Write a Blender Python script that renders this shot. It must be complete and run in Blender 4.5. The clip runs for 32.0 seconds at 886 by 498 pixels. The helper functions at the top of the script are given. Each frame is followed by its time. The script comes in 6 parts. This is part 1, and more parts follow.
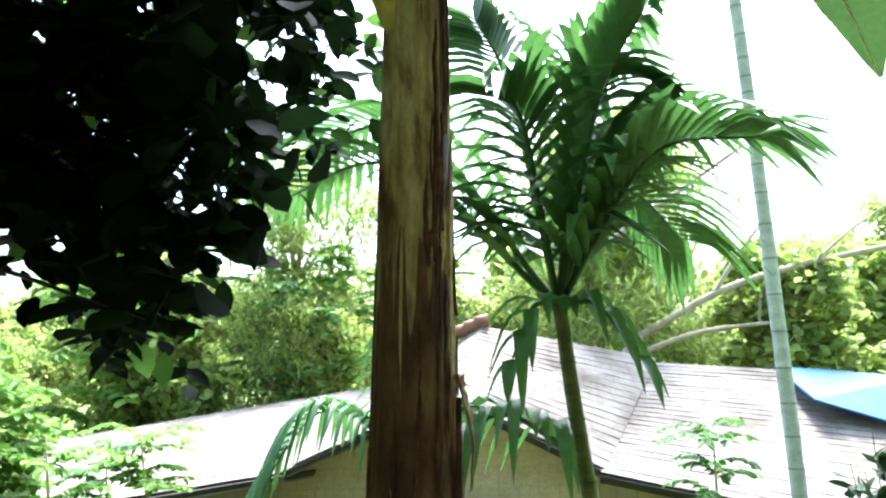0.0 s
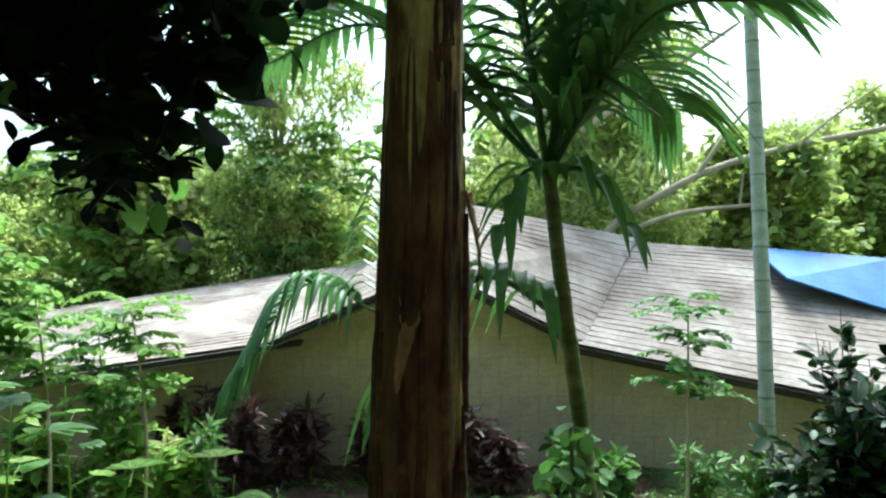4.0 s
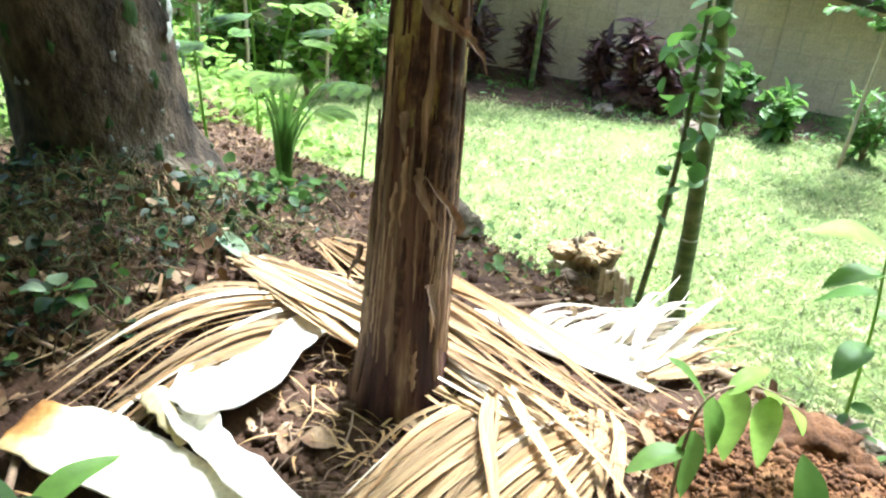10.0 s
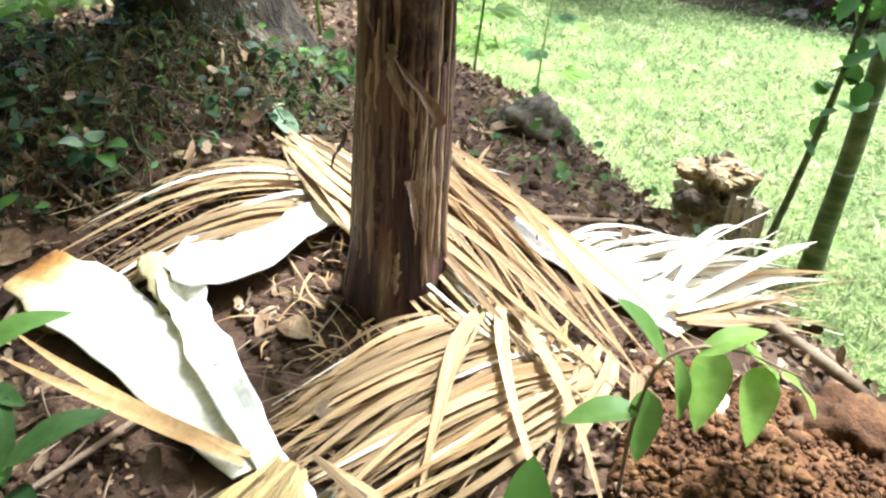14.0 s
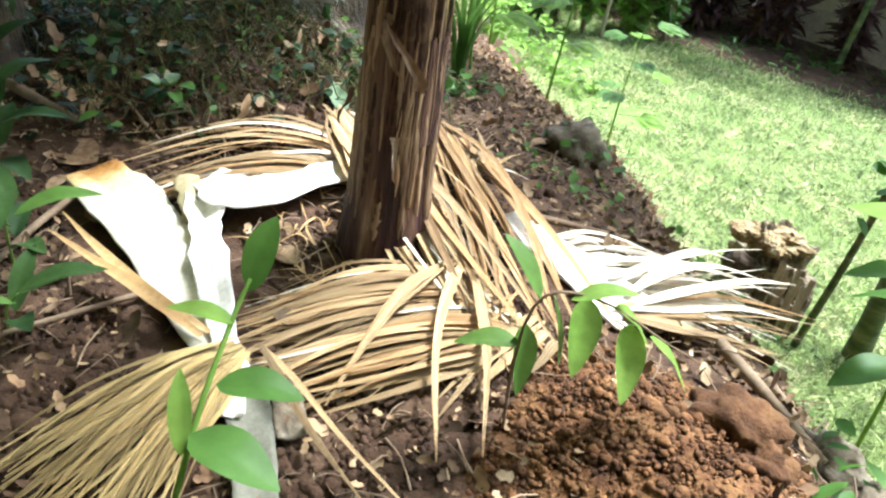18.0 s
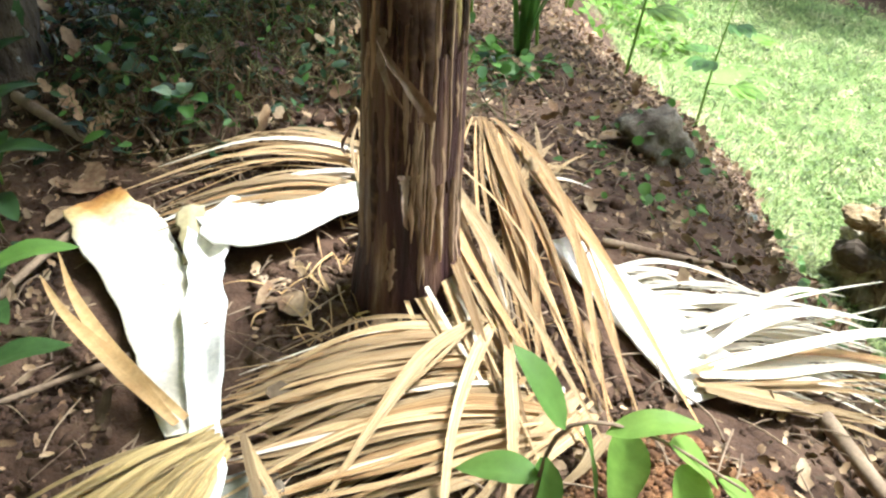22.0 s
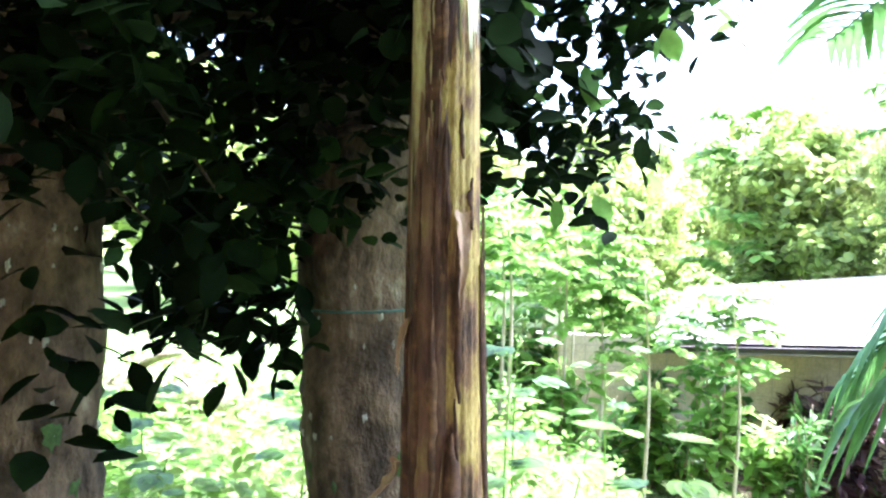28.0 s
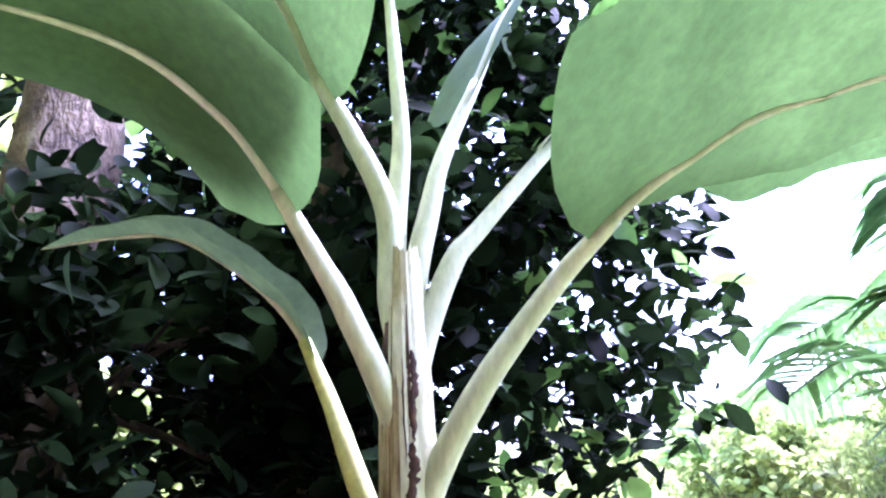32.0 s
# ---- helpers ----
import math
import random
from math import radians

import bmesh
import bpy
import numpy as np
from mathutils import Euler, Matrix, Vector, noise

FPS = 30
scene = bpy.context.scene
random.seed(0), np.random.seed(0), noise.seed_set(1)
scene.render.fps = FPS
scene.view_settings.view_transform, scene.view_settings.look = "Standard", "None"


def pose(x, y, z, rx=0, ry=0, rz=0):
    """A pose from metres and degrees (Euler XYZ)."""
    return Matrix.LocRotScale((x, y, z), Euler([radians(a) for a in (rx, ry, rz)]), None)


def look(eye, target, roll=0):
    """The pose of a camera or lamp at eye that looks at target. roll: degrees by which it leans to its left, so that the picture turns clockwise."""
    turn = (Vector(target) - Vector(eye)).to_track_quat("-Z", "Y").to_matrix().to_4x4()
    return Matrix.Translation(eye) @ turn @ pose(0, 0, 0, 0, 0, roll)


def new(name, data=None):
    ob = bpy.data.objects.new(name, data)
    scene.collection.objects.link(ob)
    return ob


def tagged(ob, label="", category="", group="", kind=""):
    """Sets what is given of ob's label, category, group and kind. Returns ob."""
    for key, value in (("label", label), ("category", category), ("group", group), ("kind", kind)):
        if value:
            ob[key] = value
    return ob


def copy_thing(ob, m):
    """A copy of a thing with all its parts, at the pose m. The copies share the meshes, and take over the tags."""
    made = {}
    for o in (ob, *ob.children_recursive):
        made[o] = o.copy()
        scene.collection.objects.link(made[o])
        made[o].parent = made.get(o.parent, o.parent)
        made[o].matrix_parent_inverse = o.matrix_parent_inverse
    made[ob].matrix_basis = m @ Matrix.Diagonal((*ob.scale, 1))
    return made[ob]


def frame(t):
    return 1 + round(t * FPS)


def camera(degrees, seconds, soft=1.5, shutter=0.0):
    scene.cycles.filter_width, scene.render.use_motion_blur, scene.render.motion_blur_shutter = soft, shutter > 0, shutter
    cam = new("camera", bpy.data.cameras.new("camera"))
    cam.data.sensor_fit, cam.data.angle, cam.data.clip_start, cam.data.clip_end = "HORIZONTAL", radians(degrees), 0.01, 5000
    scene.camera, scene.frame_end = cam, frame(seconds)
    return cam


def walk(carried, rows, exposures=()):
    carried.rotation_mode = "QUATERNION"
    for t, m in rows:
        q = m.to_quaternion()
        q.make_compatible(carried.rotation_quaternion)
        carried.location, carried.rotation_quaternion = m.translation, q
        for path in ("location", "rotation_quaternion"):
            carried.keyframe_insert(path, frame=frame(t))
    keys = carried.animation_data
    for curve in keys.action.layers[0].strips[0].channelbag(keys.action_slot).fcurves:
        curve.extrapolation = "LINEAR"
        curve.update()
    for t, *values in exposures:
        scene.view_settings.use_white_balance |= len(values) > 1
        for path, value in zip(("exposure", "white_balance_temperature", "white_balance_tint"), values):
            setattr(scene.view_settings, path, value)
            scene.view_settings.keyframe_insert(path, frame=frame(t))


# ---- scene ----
cam = camera(63.0, 32.0, 2.3)
EXPOSURES = [
    (0.0, 2.45, 5250, 1), (1.0, 1.8, 5250, -1), (2.0, 0.6, 5250, -3), (3.0, 0.8, 5250, -5), (4.0, 1.45, 5250, -6), (6.5, 2.6, 5250, 7), (9.0, 2.55, 5250, 8), (12.0, 2.5, 5250, 8), (14.0, 2.25, 5250, 8),
    (19.0, 2.05, 5300, 6), (25.0, 2.15, 5300, 7), (26.0, 2.95, 5000, 8), (28.5, 3.75, 4900, 26), (30.0, 3.75, 4800, 42), (32.0, 3.7, 4700, 54),
]
PATH = [
    (0.0, 0.000, 0.000, 1.640, 99.50, 1.74, 0.00),
    (0.5, -0.002, -0.015, 1.710, 103.82, 2.22, 0.79),
    (1.0, 0.003, -0.026, 1.757, 107.21, 2.00, 0.25),
    (1.5, 0.009, -0.040, 1.799, 110.43, 2.82, 0.79),
    (2.0, 0.012, -0.052, 1.807, 110.69, 2.60, -0.26),
    (2.5, 0.004, -0.045, 1.785, 107.29, 2.32, -0.41),
    (3.0, -0.012, -0.017, 1.703, 101.05, 1.77, -1.41),
    (3.5, -0.025, -0.003, 1.617, 95.35, 1.49, -1.56),
    (4.0, -0.041, 0.003, 1.542, 90.25, 1.07, -1.43),
    (4.5, -0.046, -0.010, 1.478, 85.88, 0.95, -0.74),
    (6.5, 0.097, -0.059, 1.348, 76.16, 2.02, 8.57),
    (7.0, 0.180, -0.067, 1.296, 73.46, 1.07, 11.76),
    (7.5, 0.226, -0.063, 1.247, 69.45, 0.90, 12.13),
    (8.0, 0.215, -0.092, 1.212, 66.85, -1.02, 12.72),
    (8.5, 0.217, -0.168, 1.175, 63.95, -2.95, 13.30),
    (9.0, 0.241, -0.227, 1.157, 61.46, -4.36, 13.87),
    (9.5, 0.268, -0.271, 1.153, 60.66, -4.23, 13.69),
    (10.0, 0.305, -0.277, 1.167, 61.74, -3.12, 14.29),
    (10.5, 0.384, -0.264, 1.188, 62.35, -1.55, 18.82),
    (11.0, 0.503, -0.266, 1.177, 62.22, 0.85, 23.27),
    (11.5, 0.577, -0.264, 1.158, 59.98, 1.54, 24.60),
    (12.0, 0.626, -0.256, 1.175, 60.07, 1.84, 22.22),
    (12.5, 0.625, -0.210, 1.165, 59.74, -0.73, 22.40),
    (13.0, 0.609, -0.093, 1.109, 54.72, -2.12, 25.32),
    (13.5, 0.606, -0.016, 1.102, 53.51, -2.51, 27.69),
    (14.0, 0.620, 0.006, 1.091, 53.23, -1.84, 29.21),
    (14.5, 0.688, 0.028, 1.100, 54.30, 0.34, 33.30),
    (16.5, 0.860, -0.036, 1.063, 54.56, -4.07, 39.00),
    (17.0, 0.918, -0.095, 1.069, 55.64, -7.15, 39.35),
    (17.5, 0.983, -0.117, 1.053, 54.39, -8.67, 40.04),
    (18.0, 1.017, -0.055, 1.073, 55.63, -6.48, 41.69),
    (18.5, 1.034, 0.064, 1.061, 53.90, -4.33, 47.26),
    (19.0, 1.061, 0.147, 1.060, 52.42, -1.39, 50.18),
    (19.5, 1.071, 0.172, 1.078, 52.84, 0.69, 52.05),
    (20.0, 1.034, 0.200, 1.077, 52.51, -0.31, 50.42),
    (20.5, 0.928, 0.235, 1.069, 51.57, -3.90, 48.54),
    (21.0, 0.881, 0.257, 1.067, 52.43, -5.08, 43.92),
    (21.5, 0.853, 0.278, 1.068, 53.29, -3.62, 44.33),
    (22.0, 0.864, 0.322, 1.068, 51.83, -1.49, 47.15),
    (22.5, 0.898, 0.375, 1.083, 51.63, -1.39, 50.98),
    (23.0, 0.932, 0.387, 1.074, 50.36, -0.21, 55.24),
    (23.5, 0.970, 0.401, 1.089, 50.35, 2.06, 56.51),
    (24.0, 1.001, 0.404, 1.112, 52.76, 2.38, 53.06),
    (24.5, 1.015, 0.356, 1.131, 55.81, -0.28, 49.42),
    (25.0, 1.015, 0.273, 1.131, 56.99, -3.19, 49.34),
    (25.5, 1.031, 0.224, 1.202, 62.13, -4.49, 50.78),
    (26.0, 1.041, 0.250, 1.309, 72.10, -3.24, 52.05),
    (26.5, 1.062, 0.300, 1.395, 76.95, -2.79, 54.91),
    (28.5, 0.931, 0.278, 1.691, 92.64, -0.69, 47.76),
    (29.0, 0.952, 0.268, 1.813, 96.89, 0.01, 46.34),
    (29.5, 1.010, 0.246, 1.951, 100.90, 1.15, 47.90),
    (30.0, 0.985, 0.222, 2.069, 101.69, 2.30, 47.60),
    (30.5, 0.989, 0.213, 2.125, 102.50, 2.26, 47.75),
    (31.0, 0.996, 0.212, 2.181, 104.71, 1.82, 48.18),
    (31.5, 1.010, 0.223, 2.240, 107.35, 2.32, 49.51),
    (32.0, 1.000, 0.241, 2.271, 110.68, 2.53, 48.30),
]
walk(cam, [(t, pose(*p)) for t, *p in PATH], EXPOSURES)

# ---- light ----
world = bpy.data.worlds.new("sky")
scene.world = world
world.use_nodes = True
wn = world.node_tree.nodes
sky = wn.new("ShaderNodeTexSky")
sky.sky_type = "NISHITA"
sky.sun_disc = False
sky.sun_elevation, sky.sun_rotation = radians(58), radians(20)
sky.dust_density, sky.ozone_density, sky.air_density = 6.0, 0.6, 1.4
wn["Background"].inputs["Strength"].default_value = 0.15
world.node_tree.links.new(sky.outputs["Color"], wn["Background"].inputs["Color"])

sun = new("sun", bpy.data.lights.new("sun", "SUN"))
sun.data.energy, sun.data.angle, sun.data.color = 3.6, radians(14), (1.0, 0.95, 0.86)
sun.matrix_world = look((0, 0, 20), (-3.6, -10.4, 0))


# ---- small tools ----
def part(name, bm, material, parent, label=""):
    """Links a bmesh, or a finished mesh, as one mesh object under a thing or part."""
    if isinstance(bm, bpy.types.Mesh):
        me = bm
    else:
        me = bpy.data.meshes.new(name)
        bm.to_mesh(me)
        bm.free()
    if not me.materials:
        me.materials.append(material)
    ob = new(name, me)
    if parent:
        ob.parent = parent
        ob.matrix_parent_inverse = parent.matrix_basis.inverted()
    if label:
        tagged(ob, label)
    return ob


def empty(name, at=(0, 0, 0), label="", category="", group="", kind=""):
    ob = new(name)
    ob.empty_display_size = 0.1
    ob.matrix_basis = Matrix.Translation(at)
    return tagged(ob, label, category, group, kind)


def mesh(name, verts, faces, smooth=True):
    me = bpy.data.meshes.new(name)
    me.from_pydata([tuple(v) for v in verts], [], [tuple(f) for f in faces])
    if smooth:
        me.shade_smooth()
    me.update()
    return me


def big_mesh(name, verts, faces, smooth=True):
    """A mesh from numpy arrays; faces are all of one length."""
    me = bpy.data.meshes.new(name)
    verts, faces = np.asarray(verts, np.float32), np.asarray(faces, np.int32)
    k = faces.shape[1]
    me.vertices.add(len(verts))
    me.vertices.foreach_set("co", verts.ravel())
    me.loops.add(faces.size)
    me.loops.foreach_set("vertex_index", faces.ravel())
    me.polygons.add(len(faces))
    me.polygons.foreach_set("loop_start", np.arange(0, faces.size, k, dtype=np.int32))
    me.polygons.foreach_set("loop_total", np.full(len(faces), k, np.int32))
    me.update(calc_edges=True)
    if smooth:
        me.shade_smooth()
    return me


def frame_of(path):
    """Points of a polyline with a side and an up at each, carried without twist."""
    p = [Vector(q) for q in path]
    out, side = [], None
    for i, q in enumerate(p):
        ahead = (p[min(i + 1, len(p) - 1)] - p[max(i - 1, 0)]).normalized()
        if side is None:
            side = ahead.cross(Vector((0, 0, 1)))
            if side.length < 0.2:
                side = ahead.cross(Vector((0, 1, 0)))
        side = (side - ahead * side.dot(ahead)).normalized()
        out.append((q, ahead, side, side.cross(ahead)))
    return out


def smooth_path(points, n):
    """n + 1 points of a Catmull-Rom curve through the given ones."""
    p = [Vector(q) for q in points]
    if len(p) == 2:
        return [p[0].lerp(p[1], i / n) for i in range(n + 1)]
    p = [2 * p[0] - p[1]] + p + [2 * p[-1] - p[-2]]
    out = []
    for i in range(n + 1):
        u = i / n * (len(p) - 3)
        k = min(int(u), len(p) - 4)
        t = u - k
        a, b, c, d = p[k : k + 4]
        out.append(0.5 * (2 * b + (c - a) * t + (2 * a - 5 * b + 4 * c - d) * t * t + (3 * b - a - 3 * c + d) * t**3))
    return out


def tube(path, radii, sides=8, rough=0.0, seed=0, cap=True, flute=0.0):
    """Verts and faces of a tapered tube; rough shakes it, flute gives it ribs."""
    rnd = random.Random(seed)
    verts, faces = [], []
    fr = frame_of(path)
    ph = rnd.random() * 6
    for i, (q, a, s, u) in enumerate(fr):
        r = radii(i / (len(fr) - 1)) if callable(radii) else radii[i]
        for k in range(sides):
            w = 2 * math.pi * k / sides
            e = 1 + rough * (noise.noise(Vector((math.cos(w) * 1.7 + ph, math.sin(w) * 1.7, i * 0.35 + seed))) + 0.4 * rnd.uniform(-1, 1))
            e += flute * math.cos(3 * w + ph)
            verts.append(q + (s * math.cos(w) + u * math.sin(w)) * r * e)
    for i in range(len(fr) - 1):
        for k in range(sides):
            a, b = i * sides + k, i * sides + (k + 1) % sides
            faces.append((a, a + sides, b + sides, b))
    if cap:
        faces.append(tuple(range(sides)))
        faces.append(tuple(reversed(range((len(fr) - 1) * sides, len(fr) * sides))))
    return verts, faces


def blade(path, width, fold=0.25, across=4, up=None, late=None):
    """A ribbon of leaf along a path; width is a function of 0 to 1; fold lifts the edges (V) over the half width."""
    verts, faces = [], []
    fr = frame_of(path)
    for i, (q, a, s, u) in enumerate(fr):
        if up is not None:
            s = a.cross(Vector(up)).normalized()
            u = s.cross(a)
        w = width(i / (len(fr) - 1))
        for k in range(across + 1):
            e = 2 * k / across - 1
            if late:
                e *= late[1] if e > 0 else late[0] * min(1, 0.04 + max(0, i / (len(fr) - 1) - 0.1) * 2.2)
            verts.append(q + s * (e * w) + u * (abs(e) * w * (fold if not isinstance(fold, tuple) else fold[e > 0])))
    n = across + 1
    for i in range(len(fr) - 1):
        for k in range(across):
            faces.append((i * n + k, i * n + k + 1, (i + 1) * n + k + 1, (i + 1) * n + k))
    return verts, faces


def streaked(me, across, rows, length):
    """Gives a ribbon from blade() a UV map: x across it, y along it in metres."""
    uv = me.uv_layers.new(name="along")
    idx = np.empty(len(me.loops), np.int32)
    me.loops.foreach_get("vertex_index", idx)
    n = across + 1
    uv.data.foreach_set("uv", np.stack([(idx % n) / across, (idx // n) / rows * length], 1).astype(np.float32).ravel())
    return me


def joined(pieces):
    verts, faces = [], []
    for v, f in pieces:
        n = len(verts)
        verts += list(v)
        faces += [tuple(i + n for i in q) for q in f]
    return verts, faces


def leaf_template(kind):
    """A leaf along +x of length 1, flat in xy, its tip drooping."""
    if kind == "oval":
        prof = ((0, 0.02), (0.22, 0.2), (0.5, 0.27), (0.78, 0.2), (1.0, 0.01))
        droop = 0.16
    elif kind == "round":
        prof = ((0, 0.03), (0.18, 0.3), (0.5, 0.42), (0.82, 0.3), (1.0, 0.02))
        droop = 0.12
    elif kind == "scrap":
        prof = ((0, 0.06), (0.2, 0.34), (0.42, 0.22), (0.7, 0.3), (1.0, 0.08))
        droop = -0.3
    elif kind == "lance":
        prof = ((0, 0.02), (0.25, 0.1), (0.5, 0.12), (0.8, 0.07), (1.0, 0.004))
        droop = 0.25
    else:
        prof = ((0, 0.03), (0.5, 0.035), (1.0, 0.004))
        droop = 0.3
    v, f = [], []
    for x, w in prof:
        z = -droop * x * x
        v += [(x, -w, z + w * 0.22), (x, 0, z), (x, w, z + w * 0.22)]
    for i in range(len(prof) - 1):
        a = 3 * i
        f += [(a, a + 3, a + 4, a + 1), (a + 1, a + 4, a + 5, a + 2)]
    return np.array(v), np.array(f)


def leaves_mesh(name, at, heading, pitch, roll, size, kind="oval", smooth=True):
    """Many leaves in one mesh; all arguments are arrays."""
    tv, tf = leaf_template(kind)
    at, n = np.asarray(at, float), len(at)
    ch, sh, cp, sp, cr, sr = np.cos(heading), np.sin(heading), np.cos(pitch), np.sin(pitch), np.cos(roll), np.sin(roll)
    x = np.stack([cp * ch, cp * sh, sp], 1)
    y0 = np.stack([-sh, ch, 0 * ch], 1)
    z0 = np.cross(x, y0)
    y = y0 * cr[:, None] + z0 * sr[:, None]
    z = np.cross(x, y)
    v = at[:, None] + size[:, None, None] * (tv[None, :, :1] * x[:, None] + tv[None, :, 1:2] * y[:, None] + tv[None, :, 2:] * z[:, None])
    f = tf[None] + (np.arange(n) * len(tv))[:, None, None]
    return big_mesh(name, v.reshape(-1, 3), f.reshape(-1, 4), smooth)


# ---- materials ----
def material(name, colours, scale=12.0, fine=90.0, rough=0.8, bump=0.3, stretch=(1, 1, 1), clear=0.0, spec=0.3, vary=0.25, mask=None, depth=0.01, sharp=False, per="island", uv=False):
    """A procedural surface: a ramp of colours over broad noise, fine grain, relief, change from piece to piece; clear lets light through, as leaves do."""
    m = bpy.data.materials.new(name)
    m.use_nodes = True
    nt = m.node_tree
    n, link = nt.nodes, nt.links.new
    bsdf = n["Principled BSDF"]
    co = n.new("ShaderNodeTexCoord")
    mp = n.new("ShaderNodeMapping")
    mp.inputs["Scale"].default_value = stretch
    if uv:
        # grain runs along the piece, and starts elsewhere on each
        who, shift = n.new("ShaderNodeObjectInfo"), n.new("ShaderNodeVectorMath")
        shift.operation = "MULTIPLY_ADD"
        link(who.outputs["Random"], shift.inputs[0])
        shift.inputs[1].default_value = (37.0, 53.0, 11.0)
        link(co.outputs["UV"], shift.inputs[2])
        link(shift.outputs[0], mp.inputs["Vector"])
    else:
        link(co.outputs["Object"], mp.inputs["Vector"])
    broad, grain = n.new("ShaderNodeTexNoise"), n.new("ShaderNodeTexNoise")
    for t, s, d in ((broad, scale, 5.0), (grain, fine, 4.0)):
        t.inputs["Scale"].default_value, t.inputs["Detail"].default_value, t.inputs["Roughness"].default_value = s, d, 0.62
        link(mp.outputs["Vector"], t.inputs["Vector"])
    ramp = n.new("ShaderNodeValToRGB")
    els = ramp.color_ramp.elements
    lo, hi = (0.42, 0.58) if sharp else (0.28, 0.72)
    while len(els) < len(colours):
        els.new(0.5)
    for i, c in enumerate(colours):
        els[i].position = lo + (hi - lo) * i / max(1, len(colours) - 1)
        els[i].color = (*c, 1)
    link(broad.outputs["Fac"], ramp.inputs["Fac"])
    hsv = n.new("ShaderNodeHueSaturation")
    link(ramp.outputs["Color"], hsv.inputs["Color"])
    geo = n.new("ShaderNodeObjectInfo" if per == "object" else "ShaderNodeNewGeometry")
    add = n.new("ShaderNodeMath")
    add.operation = "MULTIPLY_ADD"
    link(geo.outputs["Random" if per == "object" else "Random Per Island"], add.inputs[0])
    add.inputs[1].default_value, add.inputs[2].default_value = 2 * vary, 1 - vary
    mul = n.new("ShaderNodeMath")
    mul.operation = "MULTIPLY_ADD"
    link(grain.outputs["Fac"], mul.inputs[0])
    mul.inputs[1].default_value, mul.inputs[2].default_value = 0.9, 0.55
    val = n.new("ShaderNodeMath")
    val.operation = "MULTIPLY"
    link(add.outputs[0], val.inputs[0])
    link(mul.outputs[0], val.inputs[1])
    link(val.outputs[0], hsv.inputs["Value"])
    link(hsv.outputs["Color"], bsdf.inputs["Base Color"])
    bsdf.inputs["Roughness"].default_value = rough
    bsdf.inputs["Specular IOR Level"].default_value = spec
    if bump:
        b = n.new("ShaderNodeBump")
        b.inputs["Strength"].default_value, b.inputs["Distance"].default_value = bump, depth
        mix = n.new("ShaderNodeMath")
        mix.operation = "MULTIPLY_ADD"
        link(grain.outputs["Fac"], mix.inputs[0])
        mix.inputs[1].default_value = 0.5
        link(broad.outputs["Fac"], mix.inputs[2])
        link(mix.outputs[0], b.inputs["Height"])
        link(b.outputs["Normal"], bsdf.inputs["Normal"])
    if clear:
        tr, mx = n.new("ShaderNodeBsdfTranslucent"), n.new("ShaderNodeMixShader")
        link(hsv.outputs["Color"], tr.inputs["Color"])
        mx.inputs["Fac"].default_value = clear
        link(bsdf.outputs[0], mx.inputs[1])
        link(tr.outputs[0], mx.inputs[2])
        link(mx.outputs[0], n["Material Output"].inputs["Surface"])
    return m


SOIL = material("damp brown soil", ((0.024, 0.012, 0.006), (0.078, 0.043, 0.024), (0.145, 0.092, 0.055)), 5, 70, 0.95, 0.8, vary=0.0, depth=0.02)
SOIL_LOOSE = material("loose orange soil", ((0.03, 0.012, 0.005), (0.115, 0.052, 0.019), (0.2, 0.105, 0.04)), 14, 120, 0.95, 0.9, vary=0.45, depth=0.012)
GRASS = material("grass blade", ((0.095, 0.14, 0.042), (0.29, 0.335, 0.13), (0.54, 0.49, 0.27)), 3.2, 30, 0.6, 0, clear=0.4, vary=0.75)
LITTER = material("dead leaf", ((0.045, 0.024, 0.012), (0.15, 0.088, 0.045), (0.29, 0.2, 0.11), (0.47, 0.37, 0.24)), 9, 80, 0.85, 0.3, vary=0.7)
TWIG = material("dry twig", ((0.14, 0.09, 0.055), (0.3, 0.22, 0.14)), 8, 120, 0.9, 0.3, vary=0.4)
STRAW = material("dry frond leaflet", ((0.12, 0.056, 0.02), (0.34, 0.2, 0.085), (0.58, 0.42, 0.21), (0.74, 0.61, 0.41)), 3.4, 9, 0.62, 0.8, (9, 1.3, 1), clear=0.1, vary=0.45, depth=0.004, per="object", uv=True)
BROWNSTRAW = material("brown dry leaflet", ((0.1, 0.045, 0.015), (0.29, 0.155, 0.058), (0.48, 0.31, 0.135), (0.66, 0.5, 0.3)), 3.4, 9, 0.62, 0.8, (9, 1.3, 1), clear=0.1, vary=0.45, depth=0.004, per="object", uv=True)
GOLDSTRAW = material("golden dry leaflet", ((0.15, 0.075, 0.022), (0.41, 0.27, 0.09), (0.62, 0.47, 0.2), (0.78, 0.66, 0.42)), 3.4, 9, 0.62, 0.8, (9, 1.3, 1), clear=0.1, vary=0.45, depth=0.004, per="object", uv=True)
STEM_MID = material("yellowing sheath", ((0.008, 0.004, 0.004), (0.04, 0.02, 0.014), (0.13, 0.075, 0.04), (0.24, 0.18, 0.055), (0.34, 0.27, 0.1), (0.1, 0.055, 0.03)), 5.0, 40, 0.55, 0.7, (3.6, 3.6, 1.3), vary=0.1)
RACHIS = material("dry rachis", ((0.36, 0.2, 0.07), (0.52, 0.36, 0.16)), 9, 70, 0.55, 0.3, vary=0.15)
SHEATH = material("pale dry sheath", ((0.78, 0.74, 0.63), (0.86, 0.83, 0.75)), 6, 60, 0.6, 0.2, vary=0.04)
